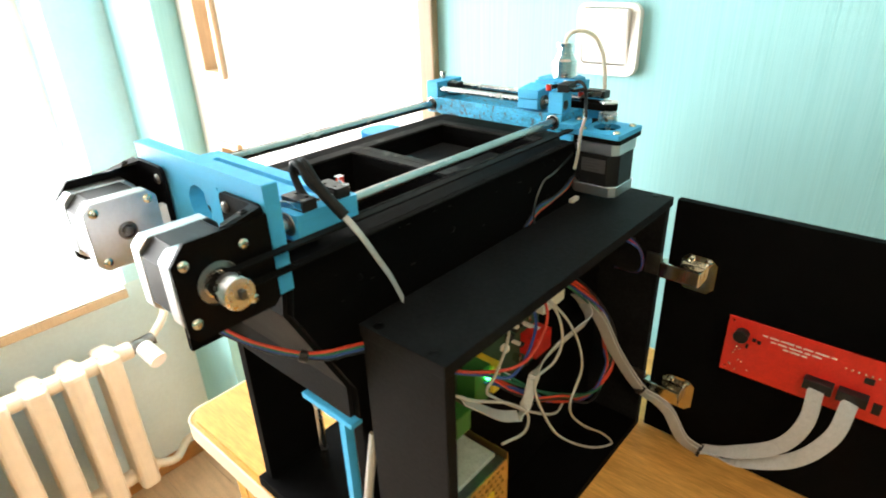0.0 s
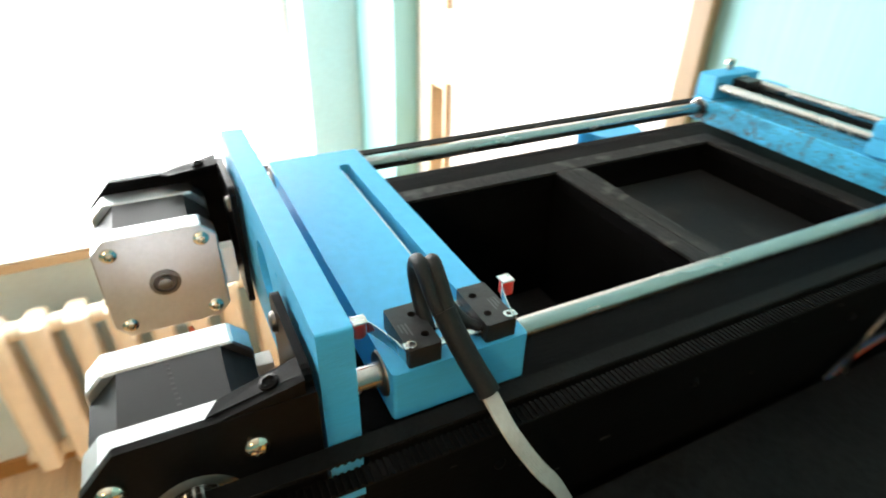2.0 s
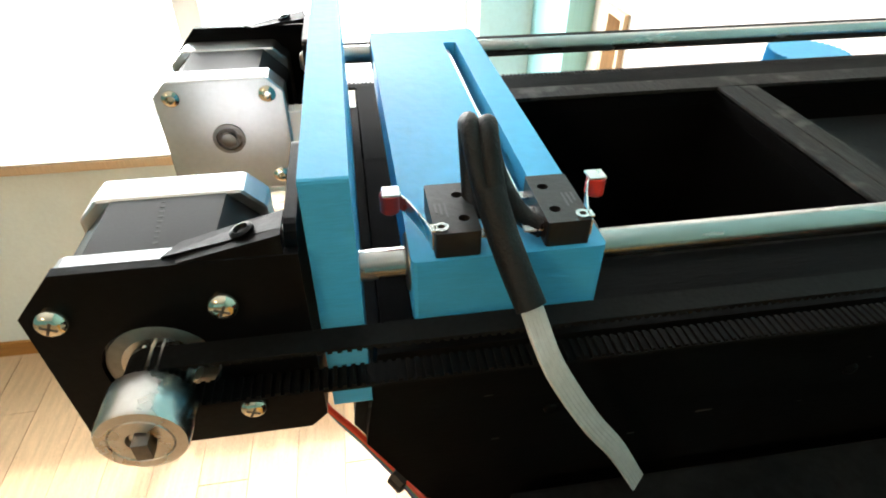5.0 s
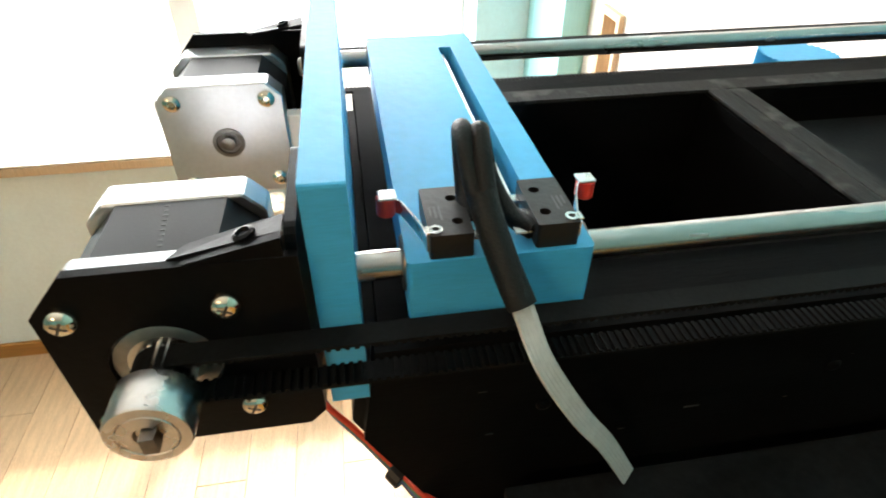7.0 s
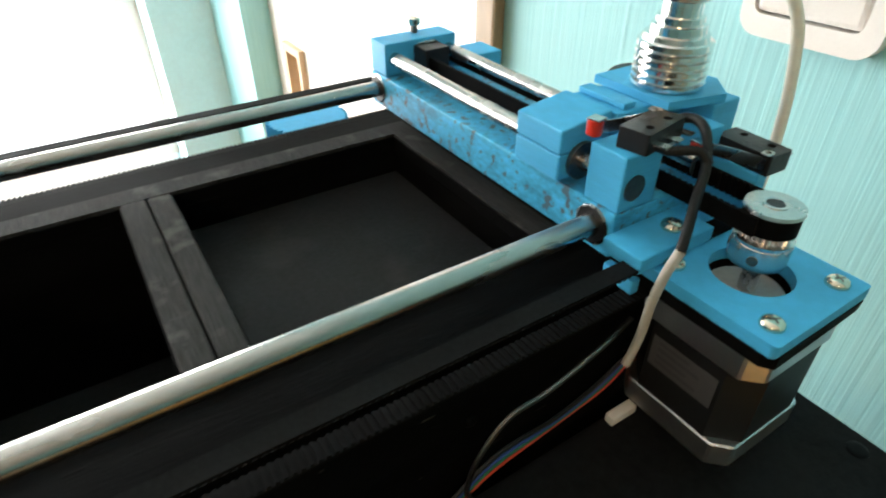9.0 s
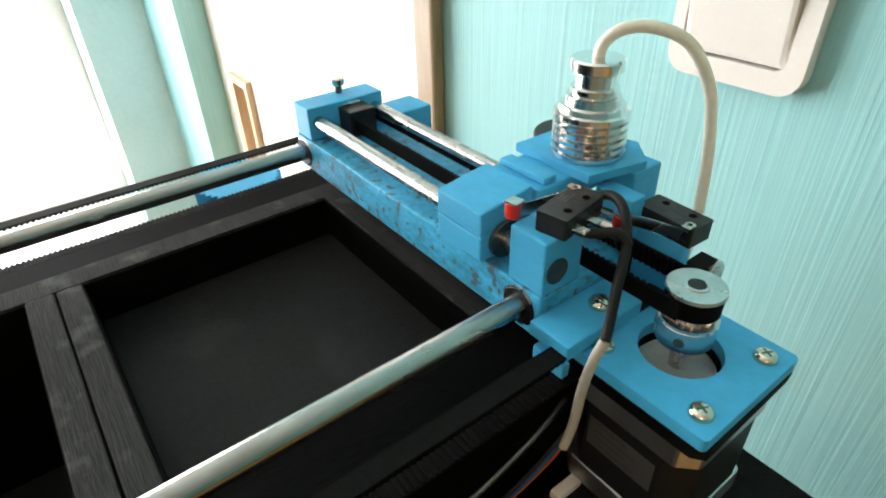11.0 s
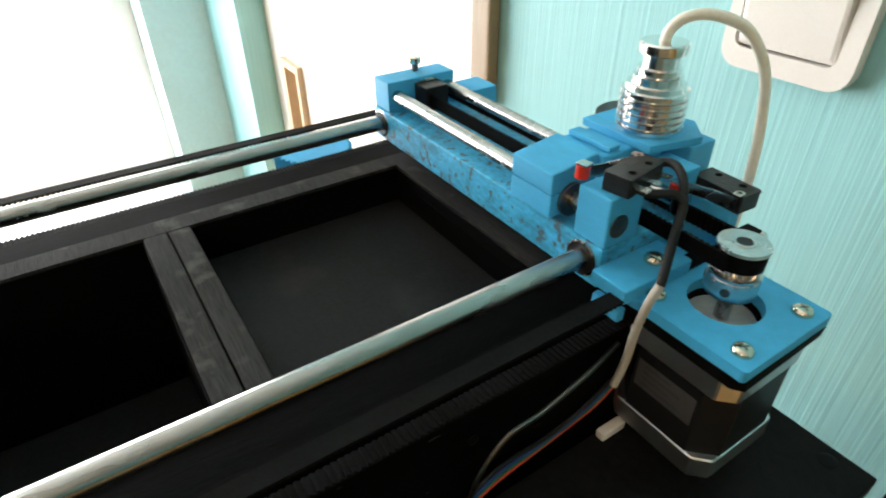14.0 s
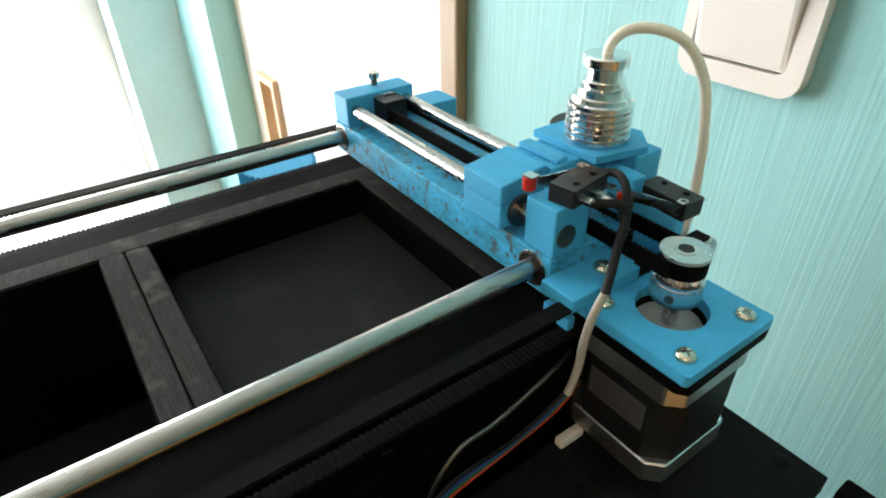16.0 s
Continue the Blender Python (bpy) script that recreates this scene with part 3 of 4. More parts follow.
def stepper(name, m, label, back_screws=True, paper=False, dots=False, long=0.040, plug=0):
    """A square stepper motor: m puts its centre of the front face at the origin with the shaft along +z."""
    t = thing(name, m @ Vector((0, 0, -0.02)), label, "stepper motor", "stepper motors")
    h = 0.02115

    def put(n, bm, mat, lab="", par=None):
        bmesh.ops.transform(bm, matrix=m, verts=bm.verts)
        return part(n, bm, mat, par or t, lab)

    cap = cut(-h, h, -h, h, 0.0050)
    mid = cut(-h + 0.0004, h - 0.0004, -h + 0.0004, h - 0.0004, 0.0080)
    for n, a, b in (("front_cap", -0.0105, 0.0), ("rear_cap", -long, -long + 0.0095)):
        bm = plate(cap, "z", a, b)
        bmesh.ops.bevel(bm, geom=[e for e in bm.edges if len(e.link_faces) == 2 and e.calc_face_angle(0) > 0.5], offset=0.0006, segments=1, affect="EDGES")
        put(n, bm, ALU, "cast aluminium end cap")
    bm = plate(mid, "z", -long + 0.0095, -0.0105)
    lam = put("motor_body", bm, LAMINATION, "black laminated steel body")
    if plug:
        pl = put("plug", box(*sorted((plug * (h - 0.0002), plug * (h + 0.0052))), -0.0080, 0.0080, -long + 0.0015, -long + 0.0075, 0.0005), WHITE, "white wire plug")
        for k in range(4):
            put("plug_slot", box(*sorted((plug * (h + 0.0050), plug * (h + 0.00535))), -0.0062 + 0.0036 * k, -0.0046 + 0.0036 * k, -long + 0.0030, -long + 0.0060), BLACK_PLASTIC, "", pl)
    if dots:
        bm = bmesh.new()
        for k in range(9):
            box(-0.0012 + 0.0002 * k, -0.0002 + 0.0002 * k, h - 0.0004, h - 0.00032, -0.0290 + 0.002 * k, -0.0283 + 0.002 * k, bm=bm)
        put("seam", bm, BLACK_PLASTIC, "", lam)
    for sx in (-1, 1):
        for sy in (-1, 1):
            bm = lathe((0.0155 * sx, 0.0155 * sy, -long), (0, 0, -1), [(0, 0.0029), (0.0006, 0.0029), (0.0014, 0.0022), (0.0016, 0.0014), (0.0005, 0.0009)], 14)
            smooth(put("cap_screw", bm, STEEL if not back_screws else NICKEL))
    bm = lathe((0, 0, 0.0001 - long), (0, 0, -1), [(0, 0.0055), (0.0006, 0.0055), (0.0007, 0.0042), (0.0001, 0.0040), (0.0001, 0.0024), (0.0016, 0.0024), (0.0018, 0.001)], 22)
    smooth(put("rear_bearing", bm, DARK_STEEL, "steel rear bearing"))
    smooth(put("pilot_boss", lathe((0, 0, 0), (0, 0, 1), [(0, 0.011), (0.0018, 0.011), (0.002, 0.0106)], 30), CAST if paper else DIM_BOSS))
    smooth(put("shaft", rodlike((0, 0, 0.002), (0, 0, 0.0200), 0.0025, 16), STEEL))
    if paper:
        s = put("label", box(-0.0115, 0.0115, -h + 0.00025, -h + 0.0003, -0.0270, -0.0150), LABEL, "small grey paper label", lam)
        for k in range(4):
            put("print_bar", box(-0.009, 0.006 - 0.004 * (k % 2), -h + 0.00015, -h + 0.0002, -0.0252 + 0.0026 * k, -0.0240 + 0.0026 * k), LABEL_INK, "", lam)
    return t


def rim_pulley(name, m, label, hub_first=False):
    """A toothed pulley: hub, teeth and flanges along +z from the origin."""
    t = thing(name, m.translation, label, "pulley", "pulleys")

    def put(n, bm, mat, lab=""):
        bmesh.ops.transform(bm, matrix=m, verts=bm.verts)
        return smooth(part(n, bm, mat, t, lab))

    if hub_first:
        put("hub", lathe((0, 0, 0), (0, 0, 1), [(0, 0.0078), (0.0005, 0.008), (0.0068, 0.008), (0.007, 0.0078)], 30), STEEL)
        f0 = 0.0071
    else:
        f0 = 0.0
    put("flange", lathe((0, 0, f0), (0, 0, 1), [(0, 0.0078), (0.001, 0.008), (0.0012, 0.0066)], 30), STEEL)
    teeth = [((0.0064 if k % 4 < 2 else 0.0056) * math.cos(math.tau * k / 80), (0.0064 if k % 4 < 2 else 0.0056) * math.sin(math.tau * k / 80)) for k in range(80)]
    put("toothed_ring", plate(teeth, "z", f0 + 0.0012, f0 + 0.0096), STEEL)
    if hub_first:
        put("outer_flange", lathe((0, 0, f0 + 0.0096), (0, 0, 1), [(0, 0.0066), (0.0002, 0.008), (0.0012, 0.0078), (0.0013, 0.003), (0.0006, 0.0026)], 30), STEEL)
    if not hub_first:
        put("hub", lathe((0, 0, f0 + 0.0097), (0, 0, 1), [(0, 0.0080), (0.0004, 0.0084), (0.0093, 0.0084), (0.0099, 0.0080), (0.0100, 0.0060), (0.0097, 0.0058), (0.0100, 0.0056), (0.0100, 0.0028), (0.0086, 0.0026)], 32), STEEL)
        bm = box(-0.0008, 0.0022, -0.0022, 0.0022, f0 + 0.010, f0 + 0.0222, 0.0003)
        put("shaft_flat", bm, DARK_STEEL, "flatted steel shaft end")
    if hub_first:
        # the end is closed: a black disc paints the shaft hole's shade
        put("bore_shade", lathe((0, 0, f0 + 0.01085), (0, 0, 1), [(0, 0.0026), (0.0001, 0.0026)], 18), BLACK_PLASTIC, "dark disc painting the shade inside the shaft hole")
        put("bore_rim", plate(ring(0, 0, 0.0034, 24), "z", f0 + 0.0109, f0 + 0.0112, [ring(0, 0, 0.0025, 24)]), STEEL)
    for k in (0, 1):
        ang = radians(200 + 90 * k)
        c = Vector((math.cos(ang), math.sin(ang), 0))
        r = 0.0081 if hub_first else 0.0084
        zz = 0.0035 if hub_first else 0.0150
        put("grub_hole", lathe(c * (r - 0.0010) + Vector((0, 0, zz)), c, [(0, 0.0015), (0.0011, 0.0015)], 14), DARK_STEEL, "dark grub screw")
    return t


MY, MZ = 0.2408, 1.4665      # axis of the two front motors
MX = Matrix(((0, 0, 1, -0.1250), (1, 0, 0, MY), (0, 1, 0, MZ), (0, 0, 0, 1)))     # shaft along +x
stepper("stepper_motor", MX, "stepper motor with silver caps on black bracket", dots=True, plug=1)
MF = Matrix(((0, 0, -1, -0.2672), (-1, 0, 0, MY), (0, 1, 0, MZ), (0, 0, 0, 1)))    # shaft along -x
stepper("stepper_motor", MF, "stepper motor with silver back plate and four screws", plug=-1)
rim_pulley("belt_pulley", Matrix.Translation((-0.1240, 0, 0)) @ Matrix(((0, 0, 1, 0), (1, 0, 0, MY), (0, 1, 0, MZ), (0, 0, 0, 1))),
           "polished steel belt pulley with a long hub")


def bracket(name, xa, xb, inner, label):
    """Black enamelled angle bracket: face plate, flange on the blue plate and two gussets."""
    b = thing(name, (xa, 0.27, 1.44), label, "motor bracket", "motor brackets")
    y0, y1, z0, z1 = 0.2195, 0.2720, 1.4405, 1.4925
    out = [(y0 + 0.001, z0 + 0.004), (y0 + 0.005, z0), (y1 - 0.004, z0), (y1, z0 + 0.004), (y1, z1), (y0 + 0.0085, z1), (y0, z1 - 0.0095)]
    part("face_plate", plate(out, "x", xa, xb, [ring(MY, MZ, 0.0115)]), BLACK_METAL, b)
    lo, hi = sorted((xa, inner))
    ear = rect(lo, hi, 1.443, 1.4965, 0.004, 4)
    part("flange", plate(ear, "y", 0.2695, 0.2720), BLACK_METAL, b)
    s = 1 if inner > xa else -1
    xm = xb if s > 0 else xa
    part("gusset", plate([(0.2500, 1.4928), (0.2694, 1.4928), (0.2694, 1.4972)], "x", xa, xb), BLACK_METAL, b)
    bm = bmesh.new()
    v = [bm.verts.new(c) for c in ((xm, 0.247, 1.4928), (xm, 0.2694, 1.4972), (xm + s * 0.007, 0.2694, 1.4966), (xm + s * 0.004, 0.250, 1.4932),
                                   (xm, 0.247, 1.4918), (xm, 0.2694, 1.4962), (xm + s * 0.007, 0.2694, 1.4956), (xm + s * 0.004, 0.250, 1.4922))]
    for q in ((0, 1, 2, 3), (7, 6, 5, 4), (0, 4, 5, 1), (1, 5, 6, 2), (2, 6, 7, 3), (3, 7, 4, 0)):
        bm.faces.new([v[k] for k in q])
    part("web", bm, BLACK_METAL, b, "enamelled sloping web with a drip")
    smooth(part("drip", lathe((xm + s * 0.002, 0.262, 1.4956), (0, -0.3, 1), [(0, 0.0024), (0.0006, 0.0024), (0.0009, 0.0015), (0.0003, 0.001)], 14), BLACK_METAL, b))
    for yy in (MY - 0.0155, MY + 0.0155):
        for zz in (MZ - 0.0155, MZ + 0.0155):
            screw("plate_screw", (xb if xb > xa and s < 0 else xa, yy, zz), (1 if s < 0 else -1, 0, 0), 0.0031, b, NICKEL, 0.0024, "bright cross-head screw")
    screw("flange_screw", (inner - s * 0.006, 0.2694, 1.4885), (0, -1, 0), 0.0033, b, DARK_STEEL, 0.0018, "dark cross-head screw")
    return b


bracket("motor_bracket", -0.1249, -0.1225, -0.164, "glossy black enamelled angle bracket with bright screws")
bracket("motor_bracket", -0.2698, -0.2674, -0.232, "glossy black enamelled angle bracket on the plate end")


def microswitch(m, label):
    """A black lever microswitch: body 20 x 10 x 6.4 mm; local x along it, lever on the +y side with a red roller."""
    t = thing("microswitch", m.translation, label, "microswitch", "microswitches")

    def put(n, bm, mat, lab="", par=None):
        bmesh.ops.transform(bm, matrix=m, verts=bm.verts)
        return part(n, bm, mat, par or t, lab)

    holes = [ring(-0.0048, -0.0020, 0.0013, 14), ring(0.0048, -0.0020, 0.0013, 14)]
    b = put("body", plate(rect(-0.0100, 0.0100, -0.0050, 0.0050, 0.0006, 2), "z", 0.0, 0.0064, holes), BLACK_PLASTIC, "black plastic case")
    for k in range(3):
        put("print_bar", box(-0.0015 + 0.0, 0.0042 - 0.001 * k, 0.0012 + 0.0011 * k, 0.0017 + 0.0011 * k, 0.00642, 0.00648), LABEL_INK, "", b)
    lv = sweep([(0.0090, 0.0054, 0.0036), (0.004, 0.0062, 0.0036), (-0.005, 0.0092, 0.0036), (-0.0080, 0.0108, 0.0036)], 0.0040, 0.00035, 4, side=(0, 0, 1))
    lever = put("lever", lv, STEEL, "thin sprung steel lever")
    put("lever_foot", plate(ring(0.0078, 0.0034, 0.0016, 18), "z", 0.00645, 0.0068, [ring(0.0078, 0.0034, 0.0008, 14)]), STEEL, "", lever)
    put("lever_neck", box(0.0066, 0.0092, 0.0046, 0.0057, 0.00645, 0.0068), STEEL, "", lever)
    put("roller_fork", box(-0.0112, -0.0070, 0.0106, 0.0150, 0.0056, 0.0062, 0.0002), STEEL, "", lever)
    smooth(put("roller", rodlike((-0.0091, 0.0132, 0.0006), (-0.0091, 0.0132, 0.0056), 0.0024, 18), RED, "red plastic roller", lever))
    for k in (-1, 0, 1):
        put("terminal", box(-0.0015 + 0.0065 * k, 0.0015 + 0.0065 * k, -0.0095, -0.0050, 0.0030, 0.0035), STEEL)
    return t


def recoater():
    r = thing("recoater_carriage", (-0.213, 0.31, 1.464), "sky-blue 3D-printed recoater carriage with a blade slot", "carriage")
    x0, x1, y0, y1, z0, z1 = -0.2890, -0.1300, 0.2940, 0.3380, 1.4645, 1.4815
    part("carriage_body", plate(rect(x0, x1, y0, y1, 0.0012, 2), "z", z0, z1, [rect(-0.2720, -0.1480, 0.3232, 0.3284, 0.001, 2)]), BLUE, r)
    part("blade", box(-0.2715, -0.1485, 0.3246, 0.3254, 1.458, 1.4788), ALU, r, "thin bright metal blade")
    for x in (XN, XF):
        smooth(part("bearing", lathe((x, y0 - 0.0006, RZ), (0, 1, 0), [(0, 0.0066), (0.0005, 0.007), (y1 - y0 + 0.0010, 0.007), (y1 - y0 + 0.0015, 0.0066)], 24), DARK_STEEL, r, "dark linear bearing"))
    return r


recoater()

# ---- the gantry ----
def gantry():
    g = thing("gantry", (-0.21, 0.594, 1.4665), "sky-blue 3D-printed cross gantry with soot stains on its front", "gantry")
    y0, y1, zt = 0.5745, 0.6140, 1.4820
    part("cross_beam", box(-0.2895, -0.1310, y0, y1, 1.4665, zt, 0.0008), BLUE_WORN, g, "sooty blue cross beam")
    part("far_end_block", box(-0.2895, -0.2750, y0 + 0.0004, y1 - 0.0004, zt + 0.0002, 1.4971, 0.0008), BLUE, g)
    part("far_tab", box(-0.2850, -0.2667, y1 + 0.0002, 0.6360, 1.468, 1.4870, 0.0008), BLUE, g)
    part("near_end_block", box(-0.1452, -0.1310, y0 + 0.0004, 0.5905, zt + 0.0002, 1.5005, 0.0008), BLUE, g)
    part("near_end_block", box(-0.1452, -0.1310, 0.6115, 0.6185, zt + 0.0002, 1.5005, 0.0008), BLUE, g)
    for y in (0.5798, 0.6091):
        smooth(part("cross_rod", rodlike((-0.2890, y, 1.4900), (-0.1306, y, 1.4900), 0.0030), ROD, g, "polished steel cross rod"))
        smooth(part("rod_cap", lathe((-0.1306, y, 1.4900), (1, 0, 0), [(0, 0.0042), (0.0004, 0.0042), (0.0005, 0.003)], 18), DARK_STEEL, g))
    for x in (XN, XF):
        smooth(part("linear_bearing", lathe((x, y0 - 0.0004, RZ), (0, 1, 0), [(0, 0.0062), (0.0002, 0.0068), (0.012, 0.0068)], 26), STEEL, g, "steel linear bearing"))
        smooth(part("bearing_seal", lathe((x, y0 - 0.0007, RZ), (0, 1, 0), [(0, 0.0060), (0.0006, 0.0060)], 26), BLACK_PLASTIC, g, "black bearing seal"))
    # belt tension bolt
    smooth(part("bolt_shank", rodlike((-0.2852, 0.5964, 1.4972), (-0.2852, 0.5964, 1.5010), 0.0017, 14), DARK_STEEL, g))
    smooth(part("bolt_head", lathe((-0.2852, 0.5964, 1.5010), (0, 0, 1), [(0, 0.0030), (0.0028, 0.0033), (0.0033, 0.0029)], 18), NICKEL, g, "slotted bolt head"))
    # thin dark strip on the head paints the shade of its slot
    part("bolt_slot_shade", box(-0.2881, -0.2823, 0.5960, 0.5968, 1.5040, 1.50436), DARK_STEEL, g)
    part("idler_pocket", box(-0.2752, -0.2640, 0.5900, 0.6030, 1.4830, 1.4948, 0.0006), BLACK_PLASTIC, g, "black belt idler")
    part("pocket_lip", box(-0.2748, -0.2732, 0.5915, 0.6015, 1.4950, 1.4958, 0.0002), STEEL, g)
    # cross belt
    for y in (0.5924, 0.6076):
        bm = box(-0.273, -0.0995, y - 0.0005, y + 0.0005, 1.4858, 1.4915)
        for k in range(86):
            x = -0.272 + 0.002 * k
            s = 1 if y < 0.60 else -1
            box(x, x + 0.001, *sorted((y + s * 0.0005, y + s * 0.0012)), 1.4859, 1.4914, bm=bm)
        part("cross_belt", bm, RUBBER, g, "black toothed rubber belt")
    # motor plate and its step
    mp = plate(rect(-0.1300, -0.0770, 0.5768, 0.6222, 0.0015, 3), "z", 1.4668, 1.4709, [ring(-0.0998, 0.6000, 0.0118, 34)])
    part("motor_plate", mp, BLUE, g)
    part("step_plate", box(-0.1309, -0.1160, 0.5706, 0.6030, 1.4711, 1.4762, 0.0006), BLUE, g)
    part("belt_clamp", box(-0.1300, -0.1180, 0.5718, 0.5750, 1.4615, 1.4667, 0.0006), BLUE, g)
    gasket = plate(cut(-0.1232, -0.0766, 0.5764, 0.6226, 0.003), "z", 1.4627, 1.4666, [ring(-0.0998, 0.6000, 0.0118, 30)])
    rnd = random.Random(3)
    for v in gasket.verts:
        v.co += Vector((rnd.uniform(-1, 1), rnd.uniform(-1, 1), 0)) * 0.0005
    part("gasket", gasket, RUBBER, g, "rough black gasket")
    for x, y in ((-0.0830, 0.5836), (-0.0830, 0.6146), (-0.1140, 0.5836)):
        screw("plate_screw", (x, y, 1.4709), (0, 0, 1), 0.0033, g, NICKEL, 0.0022, "bright cross-head screw")
    screw("plate_screw", (-0.1231, 0.5920, 1.4762), (0, 0, 1), 0.0036, g, NICKEL, 0.0024, "bright cross-head screw")
    return g


gantry()
stepper("stepper_motor", Matrix(((1, 0, 0, -0.0997), (0, 1, 0, 0.6000), (0, 0, 1, 1.4625), (0, 0, 0, 1))), "stepper motor hanging under a blue plate, with grey label", paper=True, long=0.0480)
rim_pulley("belt_pulley", Matrix.Translation((-0.1003, 0.6005, 1.4750)), "bright aluminium belt pulley with round flange", hub_first=True)
smooth(solo("belt_wrap", plate(ring(-0.1003, 0.6005, 0.0076, 26), "z", 1.4858, 1.4916, [ring(-0.1003, 0.6005, 0.0064, 26)]), RUBBER, "black belt wrapped round the pulley", "belt"))


def head():
    h = thing("laser_head", (-0.150, 0.615, 1.4835), "silver finned laser head on a sky-blue printed carriage", "laser head")
    x0, x1, y0, y1 = -0.1744, -0.1530, 0.5705, 0.5915
    part("carriage_front", box(x0, x1, y0, y1, 1.4845, 1.4932, 0.0008), BLUE, h)
    bm = box(x0, x1, y0, y1, 1.4935, 1.5040, 0.0008)
    for v in bm.verts:
        if v.co.y < 0.58 and v.co.z > 1.50:
            v.co.z -= 0.0025
    part("carriage_front", bm, BLUE, h)
    part("carriage_bridge", box(x0 + 0.0015, x1 + 0.002, y1 + 0.0002, 0.6320, 1.4945, 1.5030, 0.0008), BLUE, h)
    part("belt_grip", box(x0 + 0.002, x1 + 0.001, 0.5950, 0.6005, 1.5032, 1.5052, 0.0005), BLUE, h)
    wing = plate([(-0.1760, 0.6060), (-0.1440, 0.6060), (-0.1390, 0.6280), (-0.1500, 0.6380), (-0.1755, 0.6320)], "z", 1.5032, 1.5060)
    part("clamp_plate", wing, BLUE, h)
    part("wing", box(-0.1520, -0.1390, 0.6230, 0.6370, 1.4900, 1.5030, 0.0008), BLUE, h)
    smooth(part("carriage_bearing", lathe((x1, 0.5798, 1.4900), (1, 0, 0), [(0, 0.0062), (0.0008, 0.0064), (0.0016, 0.0062), (0.0017, 0.0036)], 22), DARK_STEEL, h, "dark linear bearing"))
    smooth(part("fan_disc", lathe((-0.187, 0.648, 1.4900), (0, 0, 1), [(0, 0.0150), (0.0005, 0.0155), (0.0045, 0.0155), (0.005, 0.0150)], 30), BLACK_PLASTIC, h, "round black disc"))
    part("disc_arm", box(-0.190, -0.170, 0.6322, 0.638, 1.4875, 1.4899), BLACK_PLASTIC, h)
    c = (-0.1565, 0.6195, 1.5061)
    prof = [(0.0, 0.0110)]
    z = 0.0004
    for k in range(5):
        prof += [(z, 0.0120), (z + 0.0013, 0.0120), (z + 0.0014, 0.0100), (z + 0.0024, 0.0100), (z + 0.0025, 0.0120)]
        z += 0.0025
    prof += [(z + 0.0016, 0.0120), (z + 0.0020, 0.0108), (z + 0.0036, 0.0104), (z + 0.0038, 0.0088), (z + 0.0064, 0.0086), (z + 0.0066, 0.0068), (z + 0.0072, 0.0068), (z + 0.0074, 0.0076), (z + 0.0090, 0.0076),
             (z + 0.0092, 0.0062), (z + 0.0136, 0.0062), (z + 0.0138, 0.0076), (z + 0.0142, 0.0082), (z + 0.0172, 0.0084), (z + 0.0178, 0.0078), (z + 0.0179, 0.0022)]
    ob = part("finned_heatsink", lathe(c, (0, 0, 1), prof, 44), CHROME, h, "turned silver aluminium heat sink")
    for p in ob.data.polygons:
        p.use_smooth = True
    ob.data.set_sharp_from_angle(angle=radians(25))
    top = c[2] + z + 0.0179
    cx, cy = c[0], c[1]
    smooth(part("fume_tube", sweep([(cx, cy, top - 0.004), (cx + 0.0004, cy + 0.0005, top + 0.003), (cx + 0.0040, cy + 0.0040, top + 0.0078), (cx + 0.0105, cy + 0.0105, top + 0.0085), (cx + 0.0180, cy + 0.0180, top + 0.004),
                                    (cx + 0.0235, cy + 0.0240, top - 0.008), (cx + 0.0260, cy + 0.0265, top - 0.022), (cx + 0.0275, cy + 0.0280, 1.498), (cx + 0.0280, cy + 0.0285, 1.478), (cx + 0.0270, cy + 0.0280, 1.458)], 0.0019, seg=14), TUBE, h, "milky flexible tube"))


head()
# end switches of the gantry, and of the recoater
microswitch(Matrix.Translation((-0.1357, 0.5888, 1.5006)) @ Matrix.Rotation(radians(100), 4, "Z"), "black lever microswitch on the blue gantry block")
microswitch(Matrix.Translation((-0.1228, 0.6222, 1.4906)) @ Matrix.Rotation(radians(-3), 4, "Z") @ Matrix.Diagonal((1, -1, 1, 1)).to_4x4(), "black lever microswitch beside the motor pulley")
solo("switch_bracket", box(-0.1308, -0.1150, 0.6165, 0.6222, 1.4711, 1.4905, 0.0008), BLUE, "blue printed bracket under a microswitch", "bracket")
microswitch(Matrix.Translation((-0.1407, 0.3043, 1.4816)) @ Matrix.Diagonal((1, -1, 1, 1)).to_4x4(), "black lever microswitch facing the blue end plate")
microswitch(Matrix.Translation((-0.1412, 0.3290, 1.4816)), "black lever microswitch facing the powder well")


def cable(name, pts, r, mat, label, seg=10):
    return smooth(solo(name, sweep(pts, r, seg=seg), mat, label, "cable"))


